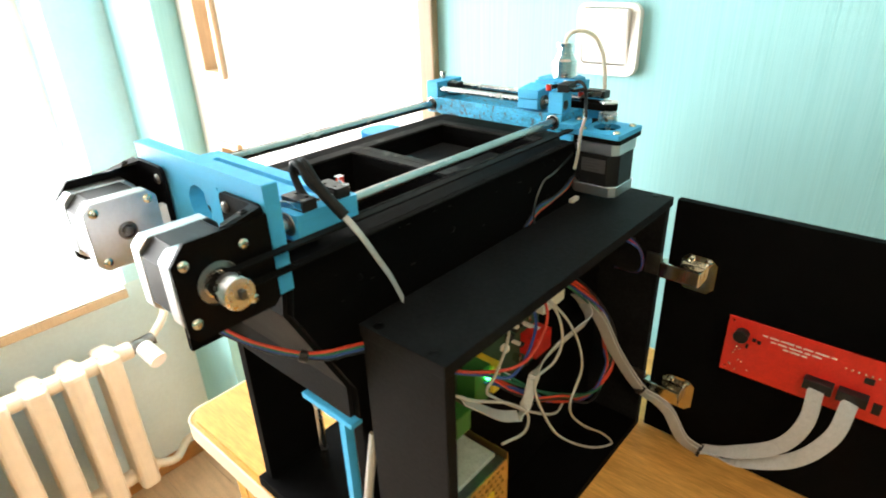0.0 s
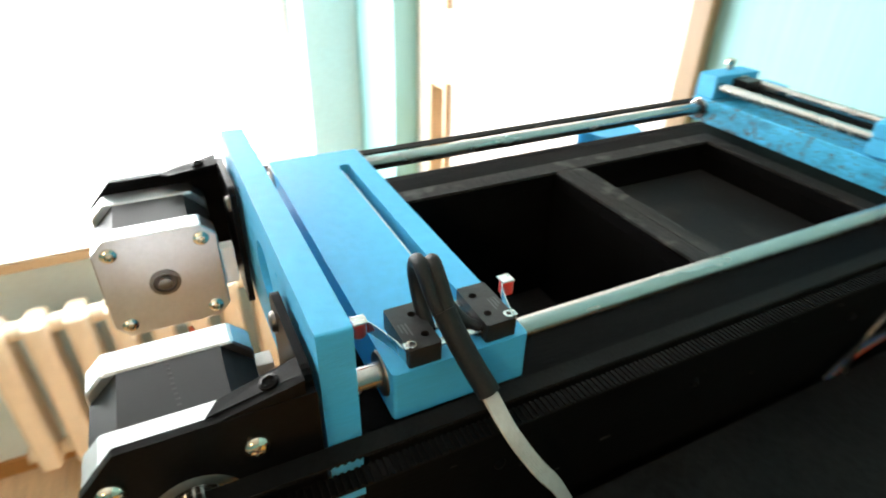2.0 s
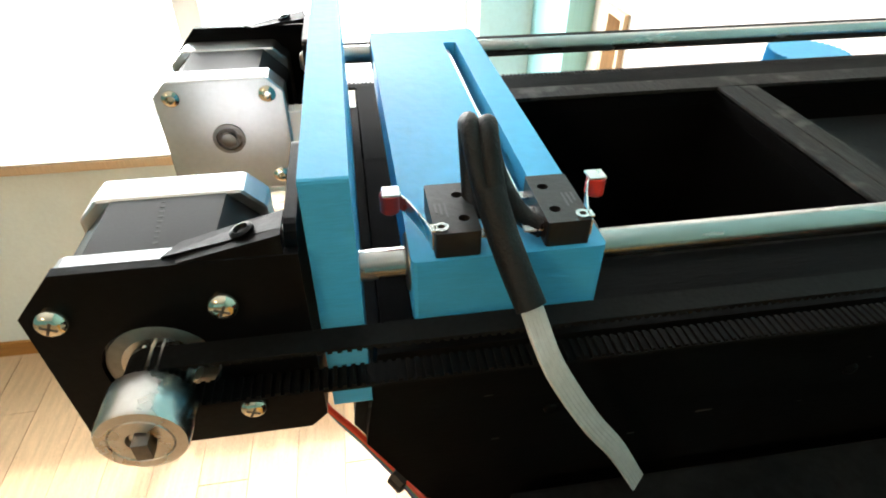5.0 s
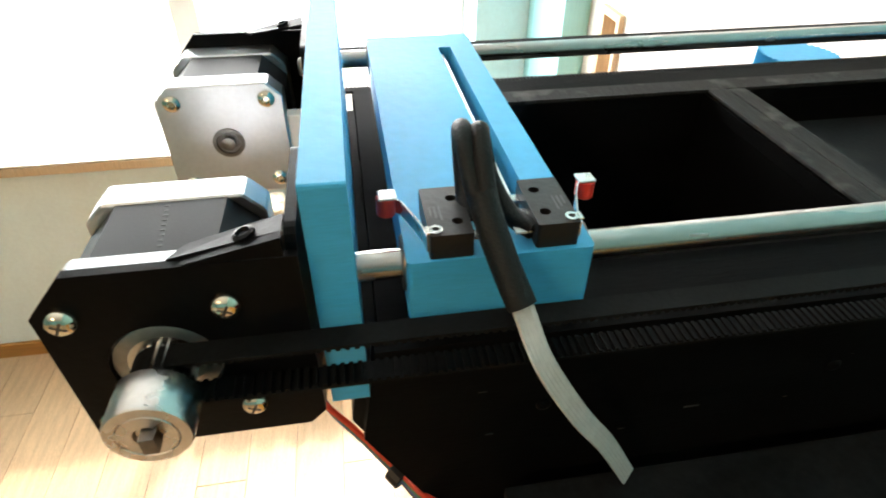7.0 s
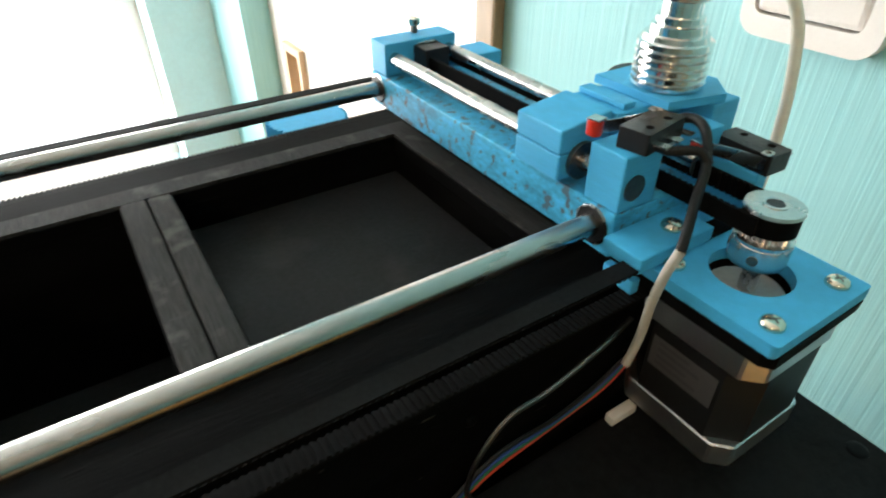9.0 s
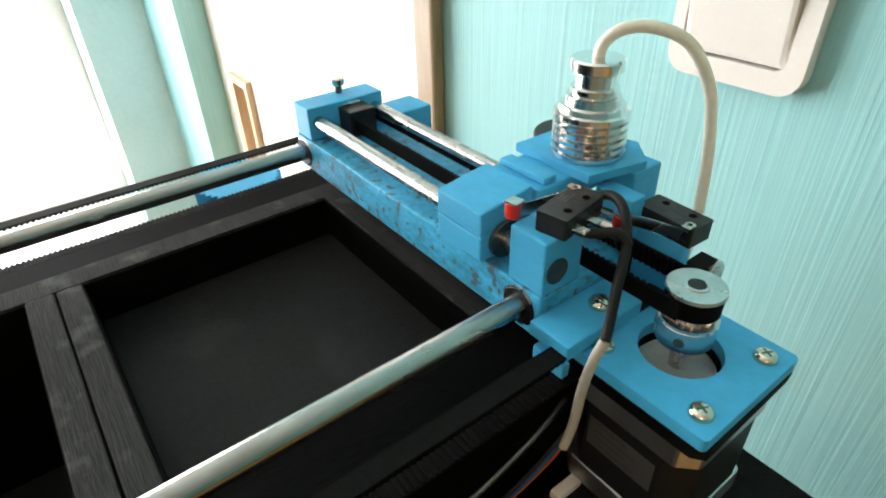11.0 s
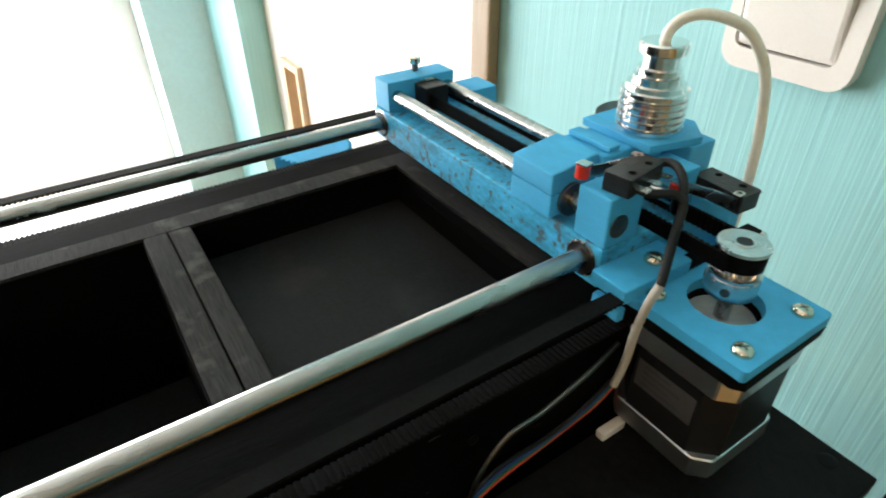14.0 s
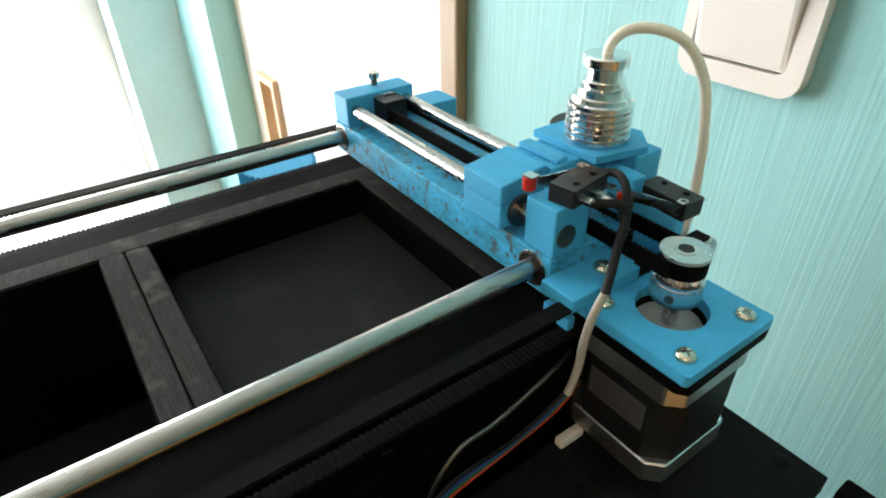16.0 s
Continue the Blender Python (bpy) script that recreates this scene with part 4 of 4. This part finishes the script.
def recoater_cable():
    c = thing("switch_cable", (-0.16, 0.313, 1.48), "black sleeved cable loop ending in grey ribbon", "cable")
    for pts in ([(-0.1345, 0.3240, 1.4842), (-0.1395, 0.3200, 1.4855), (-0.1455, 0.3162, 1.4915), (-0.1475, 0.3138, 1.5000), (-0.1440, 0.3123, 1.5058), (-0.1385, 0.3118, 1.5030), (-0.1330, 0.3122, 1.4960), (-0.1260, 0.3138, 1.4882), (-0.1190, 0.3165, 1.4800)],
                [(-0.1400, 0.3095, 1.4850), (-0.1460, 0.3098, 1.4890), (-0.1505, 0.3098, 1.4975), (-0.1480, 0.3090, 1.5045), (-0.1425, 0.3085, 1.5052), (-0.1360, 0.3092, 1.4985), (-0.1285, 0.3115, 1.4900), (-0.1205, 0.3150, 1.4815)]):
        smooth(part("sleeve", sweep(pts, 0.0023, seg=12), SLEEVE, c, "black heat-shrink sleeve"))
    smooth(part("sleeve", sweep([(-0.1335, 0.3108, 1.4963), (-0.1275, 0.3127, 1.4893), (-0.1222, 0.3148, 1.4832), (-0.1172, 0.3172, 1.4772)], 0.0034, seg=14), SLEEVE, c, "black heat-shrink sleeve"))
    line = [(-0.1180, 0.3173, 1.4770), (-0.1115, 0.3200, 1.4690), (-0.1095, 0.3245, 1.4600), (-0.1098, 0.3330, 1.4450), (-0.1118, 0.3430, 1.4290), (-0.1150, 0.3550, 1.4060)]
    rb = part("ribbon", sweep(line, 0.0052, 0.0009, side=(-0.6, 0.75, 0.3)), RIBBON, c, "grey five-core ribbon cable")
    for k in range(5):
        o = (k - 2) * 0.00104
        part("core", sweep([(x + 0.0004 - 0.6 * o, y - 0.0003 + 0.75 * o, z + 0.3 * o) for x, y, z in line], 0.00048, seg=6), RIBBON, rb)


recoater_cable()
cable("gantry_switch_cable", [(-0.1370, 0.5990, 1.5045), (-0.1310, 0.6010, 1.5065), (-0.1245, 0.5985, 1.5050), (-0.1185, 0.5930, 1.4990), (-0.1145, 0.5860, 1.4920), (-0.1100, 0.5785, 1.4865), (-0.1075, 0.5740, 1.4830)], 0.0015, SLEEVE, "black sleeved switch cable bent over the motor plate")
cable("gantry_switch_cable", [(-0.1310, 0.5840, 1.5030), (-0.1270, 0.5870, 1.5015), (-0.1215, 0.5925, 1.5020), (-0.1180, 0.5935, 1.4990)], 0.0015, SLEEVE, "black sleeved switch cable on a microswitch")
cable("gantry_ribbon_cable", [(-0.1076, 0.5742, 1.4834), (-0.1090, 0.5722, 1.4750), (-0.1105, 0.5718, 1.4640), (-0.1115, 0.5722, 1.4520), (-0.1122, 0.5716, 1.4440), (-0.1126, 0.5700, 1.4380)], 0.0015, WHITE_WIRE, "pale grey cable drooping from the gantry")
cable("gantry_loop_wire", [(-0.1185, 0.5760, 1.4500), (-0.1160, 0.5600, 1.4470), (-0.1150, 0.5390, 1.4420), (-0.1150, 0.5250, 1.4400), (-0.1150, 0.5150, 1.4290), (-0.1160, 0.5120, 1.4150), (-0.1170, 0.5150, 1.4048)], 0.0009, DARK_STEEL, "thin dark wire looping from the gantry", 6)
for k, (col, off) in enumerate((("red", 0.0), ("green", 0.0022), ("blue", 0.0044), ("black", 0.0066))):
    cable("gantry_motor_wire", [(-0.1220, 0.6020 - off, 1.428), (-0.1225, 0.590 - off, 1.424), (-0.1215, 0.575 - off, 1.4165 + off * 0.4), (-0.1205, 0.550, 1.413 + off * 0.5), (-0.1195, 0.525, 1.410 + off), (-0.1180, 0.508 - off, 1.4052)], 0.0008, WIRES[col], "thin coloured motor wire behind the box", 6)
# added white block imitates the bright surface seen through a gap here
solo("bright_gap_block", box(-0.1170, -0.1130, 0.5720, 0.5840, 1.4046, 1.4086, 0.0008), WHITE, "small white block standing for a bright gap beside the black box", "connector")
for k, (col, off) in enumerate((("red", 0.0), ("green", 0.0020), ("blue", 0.0040), ("black", 0.0060))):
    cable("front_motor_wire", [(-0.2250, 0.2450, 1.4450), (-0.2050, 0.2530, 1.4260 - off), (-0.1820, 0.2570, 1.4130 - off), (-0.1611, 0.2640 + off * 0.4, 1.4050 - off), (-0.1504, 0.2763 + off * 0.3, 1.3960 - off), (-0.1365, 0.2892, 1.3905 - off * 0.6), (-0.1250, 0.2970, 1.3925 - off), (-0.1195, 0.3080, 1.3920 - off), (-0.1165, 0.3195, 1.3900 - off)], 0.0011, WIRES[col], "thin coloured motor wire running to the box", 6)
solo("cable_tie", lathe((-0.1390, 0.2872, 1.3890), (0.75, 0.6, -0.25), [(0, 0.0036), (0.0003, 0.0040), (0.0050, 0.0040), (0.0053, 0.0036)], 14), BLACK_PLASTIC, "black cable tie round coloured motor wires", "cable tie")

# ---- the electronics box ----
BX0, BX1, BY0, BY1, BZ = -0.1170, -0.0485, 0.3195, 0.6425, 1.4045


def electronics_box():
    b = thing("electronics_box", (-0.083, 0.48, TT), "open black stained plywood electronics box beside the printer", "box")
    part("top_board", box(BX0 - 0.001, BX1 + 0.001, BY0 - 0.001, BY1, BZ - 0.009, BZ, 0.0008), BLACK_BOX, b)
    part("front_board", box(BX0, BX1, BY0, BY0 + 0.009, TT, BZ - 0.0092, 0.0006), BLACK_BOX, b)
    part("rear_board", box(BX0, BX1 - 0.001, BY1 - 0.010, BY1 - 0.001, TT, BZ - 0.0092, 0.0006), BLACK_BOX, b)
    part("back_panel", box(BX0, BX0 + 0.007, BY0 + 0.0092, BY1 - 0.0102, TT, BZ - 0.0092), BLACK_WOOD, b)
    part("bottom_board", box(BX0 + 0.0072, BX1 - 0.001, BY0 + 0.0092, BY1 - 0.0102, TT, TT + 0.009), BLACK_WOOD, b)
    for x, y in ((-0.0615, 0.6350), (-0.105, 0.6350), (-0.0600, 0.3245), (-0.106, 0.3245)):
        screw("wood_screw", (x, y, BZ - 0.0002), (0, 0, 1), 0.0036, b, BLACK_METAL, 0.0008, "black countersunk screw")


electronics_box()


def open_door():
    d = thing("box_door", (0.11, 0.645, TT), "open black plywood door of the electronics box", "door")
    leaf = part("leaf", box(-0.0435, 0.2750, 0.6400, 0.6490, TT + 0.004, BZ - 0.001, 0.0008), BLACK_WOOD, d)
    for z in (1.3370, 1.1990):
        h = part("hinge", plate(cut(-0.030, 0.002, z - 0.018, z + 0.018, 0.006), "y", 0.6370, 0.6398), NICKEL, d, "nickel-plated cabinet hinge")
        part("hinge_arm", box(-0.0460, -0.0080, 0.6250, 0.6365, z - 0.0085, z + 0.0075, 0.0015), NICKEL, h)
        part("hinge_plate", box(-0.0620, -0.0465, 0.6300, 0.6345, z - 0.010, z + 0.012, 0.001), DARK_STEEL, h)
        for x in (-0.022, -0.006):
            smooth(part("hinge_screw", lathe((x, 0.6369, z + 0.0135), (0, -1, 0), [(0, 0.0038), (0.0012, 0.0036), (0.002, 0.0022), (0.001, 0.001)], 14), NICKEL, h))


open_door()


def control_board():
    c = thing("control_board", (0.10, 0.616, 1.285), "red display controller circuit board on the open door", "circuit board")
    x0, x1, z0, z1, y = 0.0245, 0.1750, 1.2610, 1.3177, 0.6166
    holes = [ring(x, z, 0.0014, 12) for x in (x0 + 0.004, x1 - 0.004) for z in (z0 + 0.004, z1 - 0.004)]
    part("board", plate(rect(x0, x1, z0, z1), "y", y, y + 0.0016, holes), PCB_RED, c)
    for x in (x0 + 0.008, x1 - 0.008):
        for z in (z0 + 0.008, z1 - 0.008):
            smooth(part("standoff", rodlike((x, y + 0.0017, z), (x, 0.6399, z), 0.003, 12), NICKEL, c))
    smooth(part("buzzer", lathe((0.0375, y - 0.0001, 1.3035), (0, -1, 0), [(0, 0.0058), (0.0078, 0.0060), (0.0085, 0.0054), (0.0086, 0.001)], 26), BLACK_PLASTIC, c, "round black buzzer"))
    for x in (0.1010, 0.1250):
        k = part("socket", box(x - 0.0105, x + 0.0105, y - 0.0095, y - 0.0001, 1.2770, 1.2860, 0.0006), BLACK_PLASTIC, c, "black ribbon socket")
    for k in range(11):
        smooth(part("solder_joint", lathe((0.1150 + 0.0045 * k, y - 0.0001, 1.3030), (0, -1, 0), [(0, 0.0011), (0.0008, 0.0009), (0.0012, 0.0004)], 8), NICKEL, c))
    for x, z, w, h in ((0.132, 1.2985, 0.007, 0.005), (0.142, 1.276, 0.006, 0.010), (0.152, 1.283, 0.006, 0.010), (0.0475, 1.301, 0.003, 0.003), (0.0515, 1.300, 0.003, 0.003), (0.043, 1.293, 0.002, 0.004)):
        part("chip", box(x - w / 2, x + w / 2, y - 0.0018, y - 0.0001, z - h / 2, z + h / 2, 0.0003), BLACK_PLASTIC, c)
    rnd = random.Random(8)
    for k in range(12):
        x, z = rnd.uniform(0.031, 0.047), rnd.uniform(1.262, 1.290)
        smooth(part("solder_joint", lathe((x, y - 0.0001, z), (0, -1, 0), [(0, 0.0010), (0.0006, 0.0008), (0.001, 0.0003)], 8), NICKEL, c))
    for z, xa, xb in ((1.3080, 0.0530, 0.1080), (1.3042, 0.0600, 0.0990), (1.3008, 0.0700, 0.0880)):
        x = xa
        n = 0
        while x < xb:
            w = 0.004 + 0.003 * ((n * 7) % 3)
            part("print_bar", box(x, min(x + w, xb), y - 0.00022, y - 0.0001, z - 0.0007, z + 0.0007), INK, c, "pale printed lettering")
            x += w + 0.0015
            n += 1


control_board()


def board_ribbons():
    r = thing("ribbon_cables", (0.02, 0.56, TT), "pair of grey ribbon cables tied together, sagging to the board", "cable")
    a = [(-0.0800, 0.5300, 1.3450), (-0.0660, 0.5500, 1.3150), (-0.0550, 0.5700, 1.2700), (-0.0370, 0.5960, 1.2200), (-0.0200, 0.6000, 1.2110), (-0.0070, 0.6000, 1.2030), (0.0090, 0.6000, 1.1800), (0.0270, 0.6000, 1.1740)]
    b1 = [(0.0270, 0.6000, 1.1740), (0.0580, 0.6000, 1.1900), (0.0880, 0.6000, 1.2160), (0.1010, 0.6010, 1.2480), (0.1010, 0.6060, 1.2800)]
    b2 = [(0.0270, 0.5985, 1.1720), (0.0600, 0.5970, 1.1820), (0.1000, 0.5970, 1.2090), (0.1210, 0.5990, 1.2460), (0.1250, 0.6060, 1.2800)]
    for n, (line, w) in enumerate(((a, 0.0125), ([(x, y - 0.002, z - 0.003) for x, y, z in a], 0.0125), (b1, 0.0125), (b2, 0.0125))):
        rb = part("ribbon", sweep(line, w, 0.0010, side=(0.8, -0.2, 0.35)), RIBBON, r, "grey ribbon cable")
    smooth(part("tie", lathe((0.0270, 0.5990, 1.1732), (1, 0, -0.2), [(-0.0015, 0.0065), (0.0015, 0.0065)], 14), BLACK_PLASTIC, r, "black cable tie"))
    smooth(part("tie", lathe((-0.0370, 0.5950, 1.2190), (0.6, 0.5, -0.7), [(-0.0015, 0.0065), (0.0015, 0.0065)], 14), BLACK_PLASTIC, r, "black cable tie"))


board_ribbons()


def power_supply():
    p = thing("power_supply", (-0.075, 0.39, TT + 0.009), "gold sheet-metal power supply with perforated cover", "power supply")
    x0, x1, y0, y1, z0, z1 = -0.1085, -0.0560, 0.3300, 0.3930, TT + 0.0091, 1.272
    part("case", box(x0, x1 - 0.0012, y0, y1, z0, z1, 0.0008), DARK_STEEL, p)
    holes = []
    for r in range(20):
        for q in range(10):
            zz = z0 + 0.006 + 0.0062 * r
            yy = y0 + 0.0045 + 0.0056 * q + (0.0028 if r % 2 else 0)
            if yy < y1 - 0.003:
                holes.append([(yy + 0.0020 * math.cos(radians(60 * k)), zz + 0.0020 * math.sin(radians(60 * k))) for k in range(6)])
    part("cover", plate(rect(y0, y1, z0, z1), "x", x1 - 0.0010, x1, holes), GOLD, p, "perforated golden cover")
    part("lip", box(x0, x1, y1 + 0.0002, y1 + 0.0012, z0, z1 + 0.006), GOLD, p)
    part("warning_label", box(x1 + 0.0001, x1 + 0.0003, y0 + 0.026, y1 - 0.016, z0 + 0.060, z1 - 0.018), YELLOW, p, "yellow warning label")
    for k in range(6):
        part("print_bar", box(x1 + 0.0004, x1 + 0.0005, y0 + 0.0280, y1 - 0.018 - 0.002 * (k % 3), z1 - 0.027 - 0.005 * k, z1 - 0.0285 - 0.005 * k), LABEL_INK, p)
    t = part("terminal_strip", box(x0 + 0.006, x1 - 0.008, y0 + 0.006, y1 - 0.004, z1 + 0.0002, z1 + 0.004, 0.0008), PALE_COVER, p, "pale green terminal strip")
    for k in range(5):
        smooth(part("terminal_screw", rodlike((x0 + 0.011 + 0.0065 * k, y0 + 0.018, z1 + 0.0038), (x0 + 0.011 + 0.0065 * k, y0 + 0.018, z1 + 0.0058), 0.0024, 12), STEEL, t))


power_supply()


def driver_board():
    d = thing("driver_board", (-0.10, 0.45, 1.30), "green controller board with connectors and lit green lamp", "circuit board")
    x, dy, dz = BX0 + 0.0072, 0.035, 0.040
    part("board", box(x + 0.006, x + 0.0076, 0.345 + dy, 0.470 + dy, 1.240 + dz, 1.352 + dz), PCB_GREEN, d)
    for y in (0.385, 0.500):
        for z in (1.284, 1.386):
            part("spacer", rodlike((x, y, z), (x + 0.006, y, z), 0.003, 10), NICKEL, d)
    part("red_board", box(x + 0.0078, x + 0.024, 0.4760, 0.5000, 1.300, 1.320, 0.0006), PCB_RED, d, "small red driver board")
    for k in range(5):
        part("driver", box(x + 0.0078, x + 0.024, 0.387 + 0.023 * k, 0.405 + 0.023 * k, 1.362, 1.382, 0.0006), BLACK_PLASTIC, d, "black stepper driver")
        part("heat_sink", box(x + 0.0241, x + 0.031, 0.391 + 0.023 * k, 0.401 + 0.023 * k, 1.366, 1.377, 0.0006), ALU, d)
    part("supply_terminal", box(x + 0.0078, x + 0.0255, 0.392, 0.410, 1.305, 1.336, 0.0008), GREEN_TERM, d, "green screw terminal")
    part("supply_terminal", box(x + 0.0078, x + 0.032, 0.360, 0.378, 1.300, 1.318, 0.0008), GREEN_TERM, d, "green screw terminal")
    part("relay", box(x + 0.0078, x + 0.028, 0.4105, 0.419, 1.308, 1.334, 0.0008), YELLOW, d, "yellow orange block")
    smooth(part("led", lathe((x + 0.026, 0.405, 1.327), (1, 0, 0), [(0, 0.0022), (0.002, 0.0022), (0.003, 0.0012)], 14), GREEN_LED, d, "lit green lamp"))
    part("white_socket", box(x + 0.004, x + 0.034, 0.468, 0.500, 1.352, 1.376, 0.001), TUBE, d, "white connector block")
    rnd = random.Random(11)
    for k in range(40):
        y, z = rnd.uniform(0.415, 0.500), rnd.uniform(1.285, 1.358)
        s = rnd.uniform(0.002, 0.006)
        part("component", box(x + 0.0078, x + 0.0078 + rnd.uniform(0.002, 0.010), y, y + s, z, z + rnd.uniform(0.002, 0.007), 0.0003), (BLACK_PLASTIC, NICKEL, WHITE)[k % 3], d)


driver_board()


def loom():
    rnd = random.Random(21)
    path = [(-0.095, 0.470, 1.384), (-0.075, 0.500, 1.370), (-0.066, 0.548, 1.320), (-0.066, 0.580, 1.269), (-0.066, 0.580, 1.238), (-0.066, 0.545, 1.230), (-0.066, 0.482, 1.264), (-0.066, 0.434, 1.305), (-0.085, 0.404, 1.330)]
    for c in ("red", "green", "blue", "black", "red", "blue", "green", "red"):
        line = [(x + rnd.uniform(-0.005, 0.005), y + rnd.uniform(-0.006, 0.006), z + rnd.uniform(-0.006, 0.006)) for x, y, z in path]
        cable("loom_wire", line, 0.0011, WIRES[c], "coloured loom wire looping inside the box", 6)
    for k, c in enumerate(("blue", "red", "blue", "black")):
        cable("loom_wire", [(-0.095, 0.585 + 0.003 * k, 1.385), (-0.068, 0.585 + 0.004 * k, 1.378), (-0.058, 0.605 + 0.002 * k, 1.360 - 0.002 * k), (-0.064, 0.622, 1.330), (-0.09, 0.625, 1.325)],
              0.0011, WIRES[c], "coloured wire at the box hinge end", 6)
    cable("loom_wire", [(-0.100, 0.350, 1.362), (-0.066, 0.375, 1.358), (-0.054, 0.410, 1.352), (-0.056, 0.440, 1.370), (-0.070, 0.450, 1.393)], 0.0012, WIRES["red"], "red wire across the driver board", 6)
    cable("loom_wire", [(-0.100, 0.352, 1.358), (-0.067, 0.377, 1.354), (-0.056, 0.400, 1.346), (-0.062, 0.435, 1.365), (-0.080, 0.445, 1.392)], 0.0012, WIRES["blue"], "blue wire across the driver board", 6)
    whites = [[(-0.085, 0.440, 1.388), (-0.058, 0.447, 1.380), (-0.052, 0.457, 1.350), (-0.052, 0.448, 1.331), (-0.052, 0.421, 1.329), (-0.052, 0.432, 1.295), (-0.052, 0.464, 1.244), (-0.052, 0.527, 1.183), (-0.052, 0.578, 1.149),
               (-0.054, 0.555, 1.179), (-0.054, 0.509, 1.223), (-0.054, 0.482, 1.262), (-0.054, 0.498, 1.297), (-0.056, 0.475, 1.349), (-0.075, 0.453, 1.385)],
              [(-0.075, 0.405, 1.390), (-0.058, 0.395, 1.383), (-0.058, 0.382, 1.358), (-0.058, 0.371, 1.350), (-0.058, 0.380, 1.337), (-0.058, 0.423, 1.296), (-0.058, 0.463, 1.266), (-0.066, 0.494, 1.254)],
              [(-0.070, 0.345, 1.358), (-0.056, 0.353, 1.354), (-0.056, 0.393, 1.325), (-0.056, 0.419, 1.297), (-0.056, 0.415, 1.282), (-0.060, 0.392, 1.285)]]
    for w in whites:
        cable("white_wire", w, 0.0011, WHITE_WIRE, "thin white wire looping inside the box", 6)
    f = thing("flat_cable", (-0.06, 0.45, 1.30), "flat grey ribbon cable folded inside the open box", "cable")
    part("ribbon", sweep([(-0.085, 0.545, 1.330), (-0.062, 0.520, 1.330), (-0.058, 0.489, 1.334), (-0.058, 0.456, 1.335), (-0.058, 0.431, 1.327), (-0.058, 0.420, 1.306), (-0.058, 0.409, 1.297)], 0.0085, 0.0009, side=(0.2, 0.6, 0.6)), RIBBON, f)
    part("ribbon", sweep([(-0.0592, 0.411, 1.299), (-0.0592, 0.385, 1.318), (-0.064, 0.353, 1.350)], 0.0085, 0.0009, side=(0.2, 0.5, -0.6)), RIBBON, f)


loom()
cable("mains_cable", [(-0.1290, 0.3300, 1.300), (-0.1270, 0.3180, 1.255), (-0.1275, 0.3100, 1.215), (-0.1320, 0.3060, 1.170), (-0.1400, 0.3010, 1.1395), (-0.16, 0.296, 1.1385)], 0.0034, WHITE_WIRE, "thick white mains cable beside the box")

# ---- floor planks, laid last ----
n = 0
shared = {}
for row in range(39):
    y = -4.6 + row * 0.14
    off = (row * 0.37) % 1.1
    x = XW - off
    while x < 4.2:
        a, b = max(x, XW - 0.01), min(x + 1.098, 4.2)
        if b - a > 0.03:
            key = round(b - a, 3)
            if key not in shared:
                shared[key] = bpy.data.meshes.new("plank")
                bm = box(0, key, 0, 0.1386, -0.0055, 0.0, 0.0006, seg=1)
                bm.to_mesh(shared[key])
                bm.free()
                shared[key].materials.append(FLOOR)
            ob = new("plank", shared[key])
            ob.parent = floor
            ob.location = (a, y, 0)
        x += 1.1
